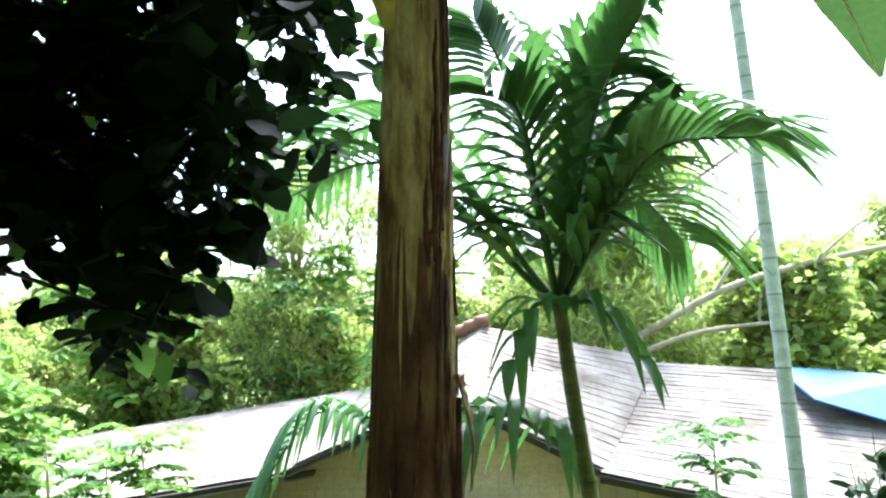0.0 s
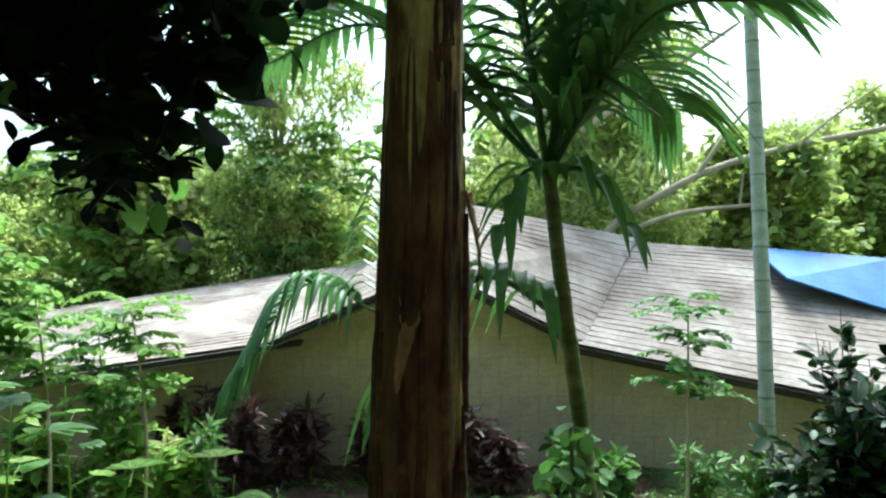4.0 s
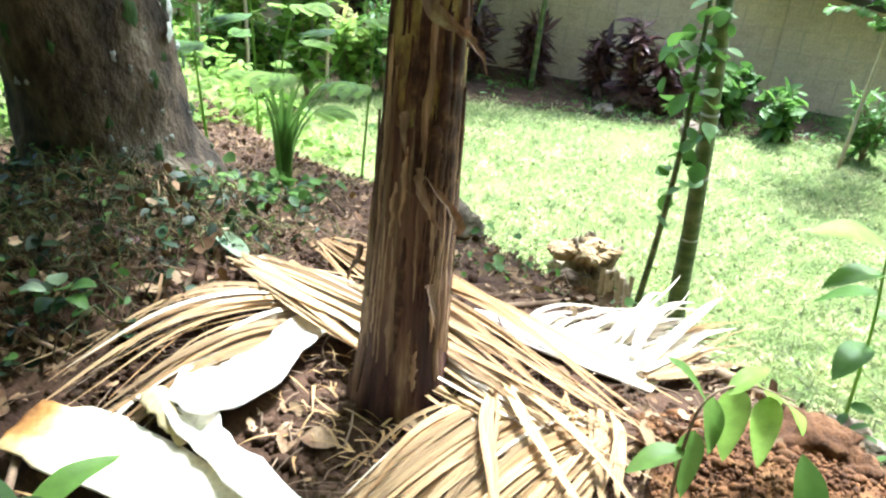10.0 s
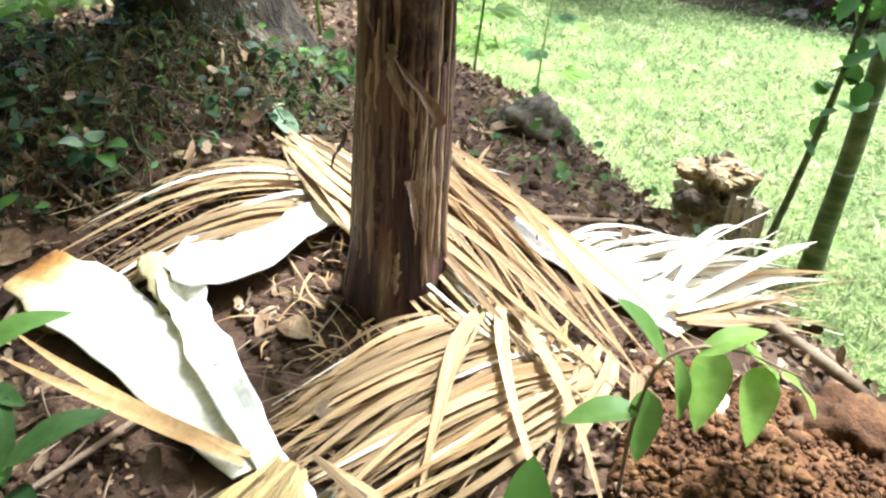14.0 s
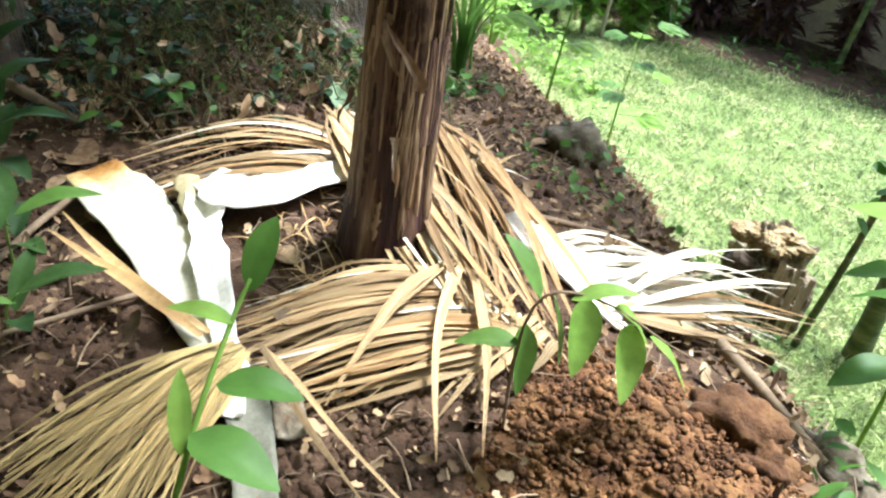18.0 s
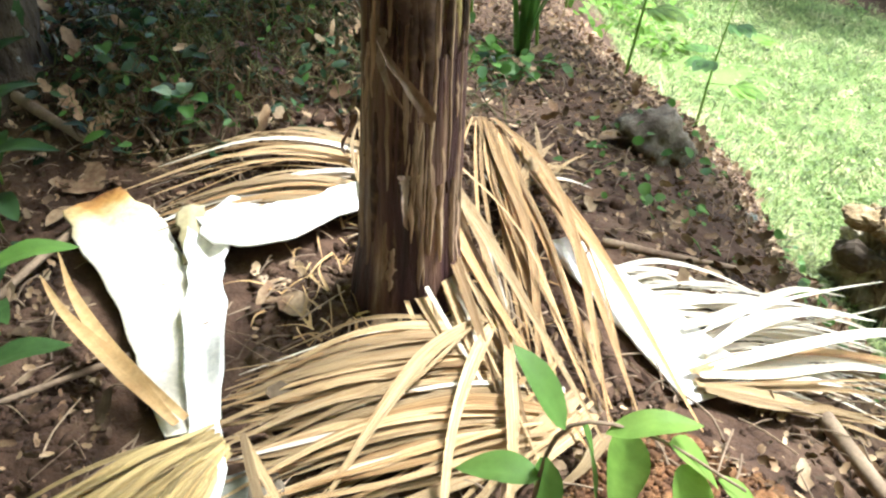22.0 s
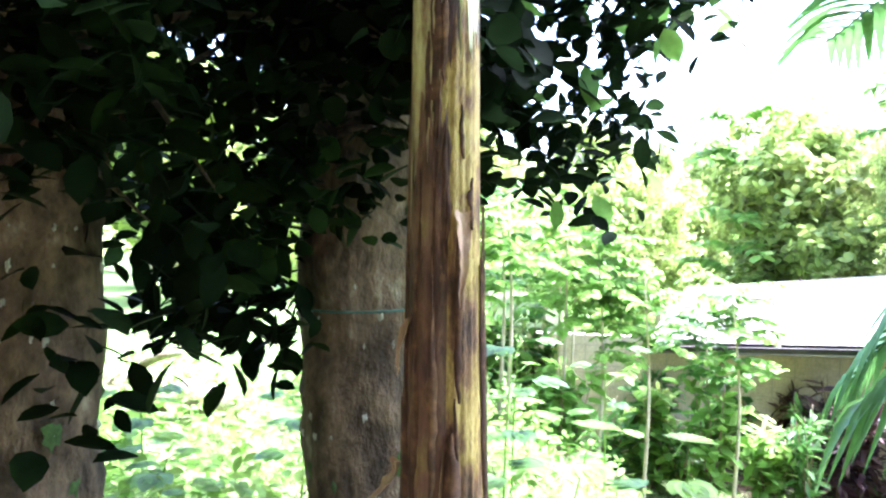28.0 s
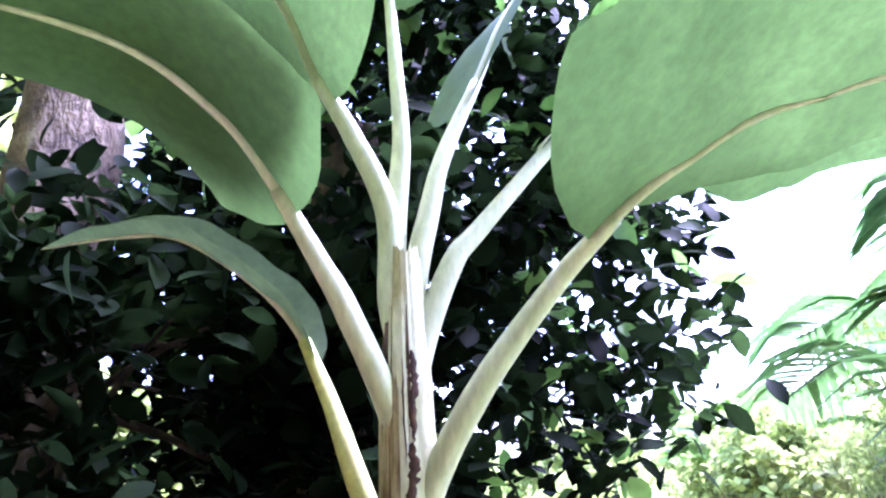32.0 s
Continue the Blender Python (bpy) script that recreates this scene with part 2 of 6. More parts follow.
def scorched():
    """Cream sheath, browned from its tip inward."""
    m = material("scorched sheath", ((0.74, 0.69, 0.56), (0.86, 0.83, 0.75)), 6, 60, 0.6, 0.3, vary=0.0)
    nt = m.node_tree
    n, link = nt.nodes, nt.links.new
    b = n["Principled BSDF"]
    old = b.inputs["Base Color"].links[0].from_socket
    co, sep, nz, add, rp, mix = n.new("ShaderNodeTexCoord"), n.new("ShaderNodeSeparateXYZ"), n.new("ShaderNodeTexNoise"), n.new("ShaderNodeMath"), n.new("ShaderNodeValToRGB"), n.new("ShaderNodeMix")
    link(co.outputs["Object"], sep.inputs[0])
    link(co.outputs["Object"], nz.inputs["Vector"])
    nz.inputs["Scale"].default_value, nz.inputs["Detail"].default_value = 16, 6
    add.operation = "MULTIPLY_ADD"
    add.inputs[1].default_value = 0.16
    link(nz.outputs["Fac"], add.inputs[0])
    link(sep.outputs["X"], add.inputs[2])
    off = n.new("ShaderNodeMath")
    off.operation = "ADD"
    off.inputs[1].default_value = 0.92
    link(add.outputs[0], off.inputs[0])
    els = rp.color_ramp.elements
    for k, (p, c) in enumerate(((0.075, (0.2, 0.075, 0.015, 1)), (0.115, (0.55, 0.3, 0.08, 1)), (0.16, (0.74, 0.6, 0.32, 1)), (0.24, (0.85, 0.82, 0.73, 1)))):
        e = els[k] if k < 2 else els.new(p)
        e.position, e.color = p, c
    link(off.outputs[0], rp.inputs["Fac"])
    mix.data_type, mix.blend_type = "RGBA", "MULTIPLY"
    mix.inputs[0].default_value = 1.0
    link(rp.outputs["Color"], mix.inputs[6])
    link(old, mix.inputs[7])
    link(mix.outputs[2], b.inputs["Base Color"])
    return m


SHEATH_TIP = scorched()
SHEATH_OUT = material("grey sheath back", ((0.13, 0.125, 0.085), (0.24, 0.23, 0.18)), 12, 70, 0.75, 0.4, vary=0.05)
STEM = material("peeling pseudostem", ((0.008, 0.003, 0.004), (0.035, 0.013, 0.014), (0.075, 0.034, 0.028), (0.16, 0.09, 0.058), (0.31, 0.21, 0.13)), 3.6, 26, 0.62, 1.0, (5, 5, 0.3), vary=0.2, depth=0.02)
FIBRE = material("tan stem fibre", ((0.1, 0.056, 0.036), (0.24, 0.155, 0.095), (0.42, 0.31, 0.2)), 9, 60, 0.7, 0.6, (4, 4, 0.5), vary=0.5, depth=0.006, per="object")
STEM_UP = material("mottled pseudostem", ((0.008, 0.004, 0.004), (0.035, 0.016, 0.014), (0.075, 0.037, 0.028), (0.12, 0.07, 0.045), (0.16, 0.13, 0.05)), 4.5, 40, 0.5, 0.7, (3, 3, 1.3), vary=0.1)
STEM_BLOTCH = material("blotched drying sheath", ((0.02, 0.01, 0.008), (0.09, 0.054, 0.032), (0.26, 0.22, 0.11), (0.38, 0.37, 0.22), (0.13, 0.085, 0.048), (0.34, 0.33, 0.2)), 4.2, 40, 0.5, 0.5, (2.8, 2.8, 0.9), vary=0.1)
STEM_TOP = material("pale upper sheath", ((0.05, 0.026, 0.014), (0.28, 0.27, 0.12), (0.46, 0.48, 0.3), (0.56, 0.58, 0.43), (0.6, 0.62, 0.48)), 3.2, 40, 0.45, 0.2, (2.6, 2.6, 0.9), vary=0.05)
SCAR = material("dark sheath scar", ((0.012, 0.006, 0.005), (0.05, 0.025, 0.017), (0.14, 0.08, 0.045)), 22, 90, 0.8, 0.6, vary=0.1, depth=0.004)
WILTED = material("wilted leaf", ((0.03, 0.055, 0.02), (0.06, 0.095, 0.035)), 8, 40, 0.6, 0.2, clear=0.12, vary=0.05)
HOLLOWSHADE = material("shaded wood of the hollow", ((0.02, 0.014, 0.009), (0.06, 0.042, 0.026), (0.12, 0.09, 0.06)), 6, 60, 0.9, 0.6, vary=0.2)
TRUNKRING = material("leaf scar ring", ((0.2, 0.2, 0.16), (0.3, 0.3, 0.25)), 8, 60, 0.85, 0.3, vary=0.1)
FLAP = material("dry stem flap", ((0.08, 0.045, 0.03), (0.22, 0.14, 0.095), (0.42, 0.33, 0.25)), 20, 70, 0.8, 0.5, (1, 1, 0.3), vary=0.3)
PETIOLE = material("waxy petiole", ((0.3, 0.34, 0.17), (0.44, 0.48, 0.3), (0.54, 0.57, 0.42)), 5, 60, 0.42, 0.1, (1, 1, 0.4), vary=0.08, spec=0.5)
BANANA = material("banana leaf", ((0.04, 0.08, 0.02), (0.062, 0.115, 0.03)), 3, 40, 0.5, 0.15, clear=0.28, vary=0.08, spec=0.2)
BARK = material("mossy bark", ((0.008, 0.006, 0.004), (0.03, 0.022, 0.014), (0.075, 0.055, 0.035), (0.12, 0.092, 0.06), (0.21, 0.185, 0.135)), 7, 34, 0.92, 1.0, (1, 1, 0.6), vary=0.0, depth=0.05)
LICHEN = material("pale lichen", ((0.14, 0.15, 0.12), (0.3, 0.31, 0.27)), 30, 120, 0.9, 0.4, vary=0.4)
MOSS = material("moss", ((0.02, 0.045, 0.012), (0.05, 0.09, 0.025)), 20, 120, 0.95, 0.6, vary=0.2)
# the crowns' shade is put into this near-black leaf colour
SHADELEAF = material("leaf darkened for shade", ((0.0015, 0.003, 0.001), (0.004, 0.008, 0.0025), (0.015, 0.03, 0.007)), 1.5, 20, 0.55, 0, clear=0.42, vary=0.35, spec=0.015)
LEAF = material("green leaf", ((0.05, 0.12, 0.02), (0.1, 0.2, 0.035), (0.17, 0.28, 0.06)), 1.2, 20, 0.5, 0, clear=0.45, vary=0.35)
# brighter copy of the green leaf: sun and haze are put into its colour
FARLEAF = material("leaf brightened for sun and haze", ((0.19, 0.26, 0.06), (0.34, 0.41, 0.1), (0.5, 0.5, 0.18)), 0.5, 8, 0.6, 0, clear=0.55, vary=0.5)
YOUNG = material("young green leaf", ((0.13, 0.24, 0.035), (0.21, 0.34, 0.062), (0.32, 0.42, 0.11)), 1.5, 30, 0.5, 0, clear=0.5, vary=0.35, spec=0.15)
PALEPATCH = material("whitish lichen", ((0.4, 0.42, 0.38), (0.6, 0.61, 0.57)), 30, 120, 0.9, 0.4, vary=0.1)
CORD = material("faded green cord", ((0.03, 0.08, 0.07), (0.06, 0.12, 0.1)), 30, 90, 0.7, 0.2, vary=0.0)
PALEGREEN = material("faded green leaf", ((0.12, 0.18, 0.09), (0.22, 0.28, 0.16)), 20, 60, 0.5, 0.2, vary=0.1)
PALM = material("palm leaflet", ((0.045, 0.105, 0.025), (0.09, 0.18, 0.04)), 3, 30, 0.4, 0, clear=0.42, vary=0.35, spec=0.5)
CROTON = material("purple leaf", ((0.035, 0.015, 0.018), (0.1, 0.045, 0.045), (0.15, 0.1, 0.06)), 6, 30, 0.45, 0, clear=0.25, vary=0.4)
PALMTRUNK = material("ringed palm trunk", ((0.03, 0.045, 0.014), (0.085, 0.105, 0.034), (0.19, 0.175, 0.085)), 6, 60, 0.7, 0.3, (1, 1, 3), vary=0.05)
# leaf green with shade under the trees put into it
WEED = material("green leaf darkened for shade", ((0.006, 0.016, 0.005), (0.018, 0.042, 0.012), (0.05, 0.095, 0.024)), 3, 30, 0.5, 0, clear=0.2, vary=0.6)
GREYTRUNK = material("pale areca trunk", ((0.3, 0.31, 0.26), (0.42, 0.43, 0.37), (0.52, 0.53, 0.48)), 5, 60, 0.8, 0.3, (1, 1, 2), vary=0.05)
PALEBRANCH = material("pale branch", ((0.3, 0.24, 0.16), (0.46, 0.38, 0.27)), 6, 60, 0.85, 0.3, vary=0.1)
ROOF = material("weathered roof", ((0.13, 0.098, 0.082), (0.25, 0.2, 0.17), (0.38, 0.33, 0.29)), 1.6, 14, 0.92, 0.5, vary=0.05, per="object")
RIDGETILE = material("clay ridge tile", ((0.2, 0.09, 0.06), (0.32, 0.17, 0.12)), 6, 50, 0.85, 0.4, vary=0.2, per="object")
WALL = material("sandy block", ((0.36, 0.27, 0.18), (0.54, 0.42, 0.29), (0.62, 0.52, 0.4)), 1.1, 30, 0.92, 0.5, vary=0.05, per="object")
MORTAR = material("grey mortar", ((0.34, 0.27, 0.19), (0.48, 0.4, 0.3)), 4, 60, 0.95, 0.5, vary=0.0)
FASCIA = material("dark timber", ((0.03, 0.025, 0.02), (0.07, 0.055, 0.045)), 5, 50, 0.85, 0.3, vary=0.1)
TARP = material("blue tarpaulin", ((0.03, 0.1, 0.32), (0.06, 0.17, 0.45)), 3, 30, 0.45, 0.3, vary=0.05)
YELLOWSTALK = material("yellowing stalk", ((0.36, 0.4, 0.1), (0.5, 0.5, 0.16)), 5, 60, 0.45, 0.1, vary=0.05)
PALESTRAW = material("bleached leaflet", ((0.42, 0.32, 0.19), (0.76, 0.67, 0.5), (0.86, 0.81, 0.7)), 3.4, 9, 0.62, 0.5, (6, 1.1, 1), clear=0.1, vary=0.2, depth=0.003, per="object", uv=True)
ROOT = material("dry root", ((0.022, 0.013, 0.007), (0.1, 0.062, 0.03), (0.25, 0.18, 0.095)), 7, 90, 0.9, 0.3, vary=0.6)
GREENSTALK = material("yellowing creeper stalk", ((0.026, 0.033, 0.009), (0.08, 0.088, 0.022), (0.18, 0.17, 0.058)), 7, 90, 0.7, 0.1, vary=0.6)
REDLEAF = material("dark red fallen leaf", ((0.03, 0.011, 0.011), (0.08, 0.03, 0.028), (0.14, 0.07, 0.06)), 14, 70, 0.5, 0.3, vary=0.1)
CRUST = material("broken yellowish wood", ((0.1, 0.06, 0.022), (0.3, 0.21, 0.1), (0.5, 0.42, 0.26)), 16, 80, 0.9, 0.9, vary=0.15, depth=0.02)
OLIVETAN = material("olive-tan sheath back", ((0.3, 0.24, 0.12), (0.46, 0.39, 0.22)), 9, 70, 0.65, 0.3, vary=0.1)
STONE = material("brown-grey stone", ((0.07, 0.052, 0.032), (0.17, 0.135, 0.09), (0.3, 0.26, 0.19)), 14, 70, 0.9, 0.8, vary=0.2, depth=0.015)
STUMP = material("rotting wood", ((0.06, 0.045, 0.03), (0.2, 0.16, 0.1), (0.45, 0.39, 0.27)), 8, 60, 0.9, 0.7, vary=0.1, depth=0.015)


# ---- ground ----
EDGE_X = (-48.82, -7.34, -3.68, -1.97, -1.12, -0.51, -0.02, 0.53, 1.02, 1.56, 2.42, 4.86, 48.78)
EDGE_Y = (11.0, 9.17, 7.34, 5.75, 5.32, 4.96, 4.41, 3.92, 3.43, 2.7, 1.85, 0.51, -2.42)
LAWN_Z = -1.59
LOT_Z = -1.06
# the yard beyond the bank is laid out in plan units of 1.22 m about this point
YARD_AT, YARD_UNIT = Vector((0.1, -0.08, 1.35)), 1.22
YARD = Matrix.Translation(YARD_AT) @ Matrix.Scale(YARD_UNIT, 4) @ Matrix.Translation(-YARD_AT)


def smooth(a, b, x):
    t = np.clip((x - a) / (b - a), 0, 1)
    return t * t * (3 - 2 * t)


def ground_z(x, y, rough=True):
    """Height of the ground and how far it is lawn (0 to 1)."""
    x, y = np.asarray(x, float), np.asarray(y, float)
    d = (y - np.interp(x, EDGE_X, EDGE_Y)) * 0.8
    top = -0.045 - 0.17 * np.clip(y - 1.25, 0, 2.6) + 0.02 * np.clip(-x - 1.2, 0, 12) - 0.06 * np.clip(0.9 - y, 0, 2)
    top -= 0.055 * np.exp(-((x + 0.6) ** 2 / 0.3 + (y - 0.72) ** 2 / 0.12))
    top += 0.2 * np.exp(-((x + 1.5) ** 2 / 0.28 + (y - 1.85) ** 2 / 0.3))
    top += 0.05 * np.exp(-((x + 1.15) ** 2 + (y - 1.3) ** 2) / 0.12)
    top += 0.09 * np.exp(-((x - 0.78) ** 2 / 0.1 + (y - 0.98) ** 2 / 0.05))
    low = LAWN_Z + 0.018 * np.clip(y - 9.2, 0, 5)
    k = smooth(-1.87, 0.15, d)
    z = top * (1 - k) + low * k
    far = np.clip(np.hypot(x, y) - 20, 0, None)
    return z + 0.012 * far, np.maximum(smooth(-0.85 + 0.43 * smooth(-0.1, 0.4, x), -0.5 + 0.45 * smooth(-0.1, 0.4, x), d), 0.72 * smooth(2.3, 3.2, -x)) * (1 - 0.85 * smooth(8.2, 9.3, y) * (1 - smooth(2.4, 4.2, x)) * (1 - smooth(5.5, 7.5, -x)))


def gz(x, y):
    return float(ground_z(x, y)[0])


def lot_z(x, y):
    """The ground's height under a place of the yard's plan, in plan units."""
    p = YARD @ Vector((x, y, 0))
    return (gz(p.x, p.y) - YARD_AT.z) / YARD_UNIT + YARD_AT.z


def in_yard(build):
    """Builds things by the yard's plan and sets them out at true size."""
    there = set(scene.collection.objects)
    build()
    for ob in scene.collection.objects:
        if ob not in there and ob.parent is None:
            ob.matrix_basis = YARD @ ob.matrix_basis


def build_ground():
    near = np.arange(-3.2, 2.6, 0.035)
    xs = np.concatenate([np.linspace(-300, -12, 14), np.linspace(-10, -3.4, 26), near, np.linspace(2.8, 10, 28), np.linspace(13, 300, 14)])
    ys = np.concatenate([np.linspace(-200, -8, 10), np.linspace(-6, -0.6, 16), np.arange(-0.4, 5.2, 0.035), np.linspace(5.3, 17, 54), np.linspace(16, 400, 18)])
    X, Y = np.meshgrid(xs, ys)
    Z, lawn = ground_z(X, Y)
    fine = np.array([noise.fractal(Vector((a * 3.1, b * 3.1, 0)), 0.9, 2.1, 4) for a, b in zip(X.ravel(), Y.ravel())]).reshape(X.shape)
    grit = np.array([noise.noise(Vector((a * 17, b * 17, 3))) + 0.6 * noise.noise(Vector((a * 41, b * 41, 5))) for a, b in zip(X.ravel(), Y.ravel())]).reshape(X.shape)
    Z = Z + fine * 0.016 + (1 - lawn) * 0.016 * grit
    v = np.stack([X, Y, Z], -1).reshape(-1, 3)
    r, c = X.shape
    i = (np.arange(r - 1)[:, None] * c + np.arange(c - 1)).ravel()
    me = big_mesh("ground", v, np.stack([i, i + 1, i + c + 1, i + c], 1))
    at = me.attributes.new("lawn", "FLOAT", "POINT")
    at.data.foreach_set("value", lawn.ravel().astype(np.float32))
    # soil and turf meet along a ragged line
    m = SOIL.copy()
    m.name = "soil and turf"
    n, link = m.node_tree.nodes, m.node_tree.links.new
    t = n.new("ShaderNodeAttribute")
    t.attribute_name = "lawn"
    rag = n.new("ShaderNodeTexNoise")
    rag.inputs["Scale"].default_value, rag.inputs["Detail"].default_value = 6, 6
    add = n.new("ShaderNodeMath")
    add.operation = "MULTIPLY_ADD"
    link(rag.outputs["Fac"], add.inputs[0])
    add.inputs[1].default_value = 0.7
    link(t.outputs["Fac"], add.inputs[2])
    st = n.new("ShaderNodeMapRange")
    st.inputs["From Min"].default_value, st.inputs["From Max"].default_value = 0.72, 1.0
    link(add.outputs[0], st.inputs["Value"])
    green = n.new("ShaderNodeValToRGB")
    green.color_ramp.elements[0].color, green.color_ramp.elements[1].color = (0.1, 0.13, 0.035, 1), (0.17, 0.25, 0.06, 1)
    link(rag.outputs["Fac"], green.inputs["Fac"])
    mix = n.new("ShaderNodeMix")
    mix.data_type = "RGBA"
    bsdf = n["Principled BSDF"]
    link(bsdf.inputs["Base Color"].links[0].from_socket, mix.inputs[6])
    link(green.outputs["Color"], mix.inputs[7])
    link(st.outputs["Result"], mix.inputs[0])
    link(mix.outputs[2], bsdf.inputs["Base Color"])
    return tagged(part("ground", me, m, None), "brown leaf-strewn soil bank beside a short green lawn", "ground", kind="structure")


build_ground()

# ---- house ----
def slab(corners, thick):
    """A thick quad: four corners of its upper face, counter-clockwise."""
    p = [Vector(c) for c in corners]
    nrm = (p[1] - p[0]).cross(p[3] - p[0]).normalized()
    v = p + [q - nrm * thick for q in p]
    return v, [(0, 1, 2, 3), (7, 6, 5, 4), (0, 4, 5, 1), (1, 5, 6, 2), (2, 6, 7, 3), (3, 7, 4, 0)]


def roof_rows(parent, a, b, c, d, rows, seed):
    """Courses of roofing from the eave a-b up to the ridge d-c, each lapped over the one below, its edge uneven."""
    a, b, c, d = (Vector(q) for q in (a, b, c, d))
    nrm = (b - a).cross(d - a).normalized()
    rnd = random.Random(seed)
    for r in range(rows):
        u0, u1 = r / rows, (r + 1.25) / rows
        l0, r0, l1, r1 = a.lerp(d, u0), b.lerp(c, u0), a.lerp(d, min(u1, 1)), b.lerp(c, min(u1, 1))
        n = 14
        v, f = [], []
        for i in range(n + 1):
            e = i / n
            sag = rnd.uniform(-0.012, 0.012)
            lo, hi = l0.lerp(r0, e) + nrm * (0.009 + sag * 0.4), l1.lerp(r1, e) + nrm * 0.002
            v += [lo, hi, lo - nrm * 0.009]
        for i in range(n):
            k = 3 * i
            f += [(k, k + 3, k + 4, k + 1), (k + 2, k + 5, k + 3, k)]
        part("roof_course", mesh("roof_course", v, f, False), ROOF, parent)


def build_house():
    house = empty("house", (0, 8.7, LOT_Z), "low sandy block house with weathered mossy roof", "house")
    E = 0.44
    roofs = (
        ("right", (1.72, 8.25, 0.42), (4.7, 7.35, -0.16), (6.6, 10.0, 1.28), (3.05, 10.4, 1.6), 26),
        ("middle", (0.1, 8.1, 1.32), (1.8, 8.3, E), (3.05, 10.4, 1.66), (0.55, 9.7, 2.15), 18),
        ("left", (-3.9, 7.0, E - 0.06), (-1.5, 8.85, E + 0.06), (-0.86, 12.7, 1.38), (-6.0, 11.2, 0.7), 30),
        ("lefttop", (-1.9, 8.6, 0.5), (0.1, 8.1, 1.32), (0.55, 9.7, 2.15), (-0.7, 10.2, 1.42), 12),
    )
    for n, (nm, a, b, c, d, rows) in enumerate(roofs):
        low = Vector((0, 0, 0.06))
        roof = part("roof", mesh("roof", *slab([Vector(q) - low for q in (a, b, c, d)], 0.05), False), ROOF, house)
        roof_rows(roof, a, b, c, d, rows, n)
        a, b = Vector(a), Vector(b)
        fas = part("fascia", mesh("fascia", *slab((a + Vector((0, 0, -0.02)), b + Vector((0, 0, -0.02)), b + Vector((0, 0.05, -0.1)), a + Vector((0, 0.05, -0.1))), 0.03), False), FASCIA, roof, "dark eaves board")
    # clay tiles along the top of the middle roof
    for i in range(7):
        p = Vector((0.55, 9.7, 2.2)).lerp(Vector((-0.3, 9.9, 1.85)), i / 6)
        v, f = tube([p + Vector((0.09, 0, 0.03)), p + Vector((-0.09, 0, 0.0))], [0.09, 0.075], 8)
        part("ridge_tile", mesh("ridge_tile", v, f), RIDGETILE, house)
    v, f = slab(((4.55, 9.0, 1.1), (5.9, 8.7, 0.62), (6.5, 9.9, 1.3), (4.6, 10.1, 1.5)), 0.02)
    part("tarpaulin", mesh("tarpaulin", v, f, False), TARP, house, "blue plastic sheet over the roof")
    for n, (p, q, h0, h1) in enumerate((((-2.2, 8.95), (0.15, 8.5), 0.42, 1.22), ((0.15, 8.5), (1.95, 8.55), 1.22, 0.42), ((1.95, 8.55), (4.6, 7.7), 0.42, -0.1), ((-5.2, 6.5), (-2.2, 8.95), 0.36, 0.42))):
        p, q = Vector((*p, 0)), Vector((*q, 0))
        along = q - p
        L = along.length
        along.normalize()
        inn = Vector((-along.y, along.x, 0))
        z0 = LOT_Z - 0.1
        wall = part("wall", mesh("wall", *prism([p + Vector((0, 0, z0)), q + Vector((0, 0, z0)), q + Vector((0, 0, h1)), p + Vector((0, 0, h0))], inn * 0.15), False), MORTAR, house, "sandy grey block wall")
        bw, bh = 0.46, 0.235
        bl = {}
        for r in range(int((max(h0, h1) - z0) / bh) + 1):
            x = -bw / 2 * (r % 2)
            while x < L:
                x0, x1 = max(x, 0) + 0.004, min(x + bw, L) - 0.004
                top = min(z0 + (r + 1) * bh - 0.004, h0 + (h1 - h0) * (x0 + x1) / 2 / L)
                if x1 - x0 > 0.05 and top - (z0 + r * bh) > 0.05:
                    o = p + along * x0 + Vector((0, 0, z0 + r * bh + 0.004))
                    w, h = round(x1 - x0, 2), round(top - o.z, 2)
                    if (w, h) not in bl:
                        c = 0.002
                        bl[w, h] = mesh("block", [(c, -0.003, c), (w - c, -0.003, c), (w - c, -0.003, h - c), (c, -0.003, h - c), (0, 0.03, 0), (w, 0.03, 0), (w, 0.03, h), (0, 0.03, h)], [(0, 1, 2, 3), (0, 4, 5, 1), (1, 5, 6, 2), (2, 6, 7, 3), (3, 7, 4, 0)], False)
                        bl[w, h].materials.append(WALL)
                    b = new("block", bl[w, h])
                    b.parent = wall
                    b.matrix_basis = Matrix.Translation(o) @ Matrix((along, inn, (0, 0, 1))).transposed().to_4x4()
                x += bw
    return house


def prism(poly, out):
    p = [Vector(q) for q in poly]
    n = len(p)
    v = p + [q + out for q in p]
    f = [tuple(range(n)), tuple(reversed(range(n, 2 * n)))]
    f += [(i, i + n, (i + 1) % n + n, (i + 1) % n) for i in range(n)]
    return v, f


in_yard(build_house)

# ---- banana plant ----
AXIS = ((-0.11, 1.15, -0.06), (-0.085, 1.15, 0.5), (-0.065, 1.145, 1.0), (-0.045, 1.11, 1.6), (-0.025, 1.08, 2.2), (-0.02, 1.07, 2.75))


def axis_at(z):
    zs = [a[2] for a in AXIS]
    return Vector((np.interp(z, zs, [a[0] for a in AXIS]), np.interp(z, zs, [a[1] for a in AXIS]), z))


def stem_r(z):
    return float(np.interp(z, (-0.06, 0.0, 0.12, 0.5, 1.0, 1.6, 2.2, 2.5, 2.75), (0.122, 0.114, 0.096, 0.083, 0.071, 0.058, 0.048, 0.043, 0.03)))


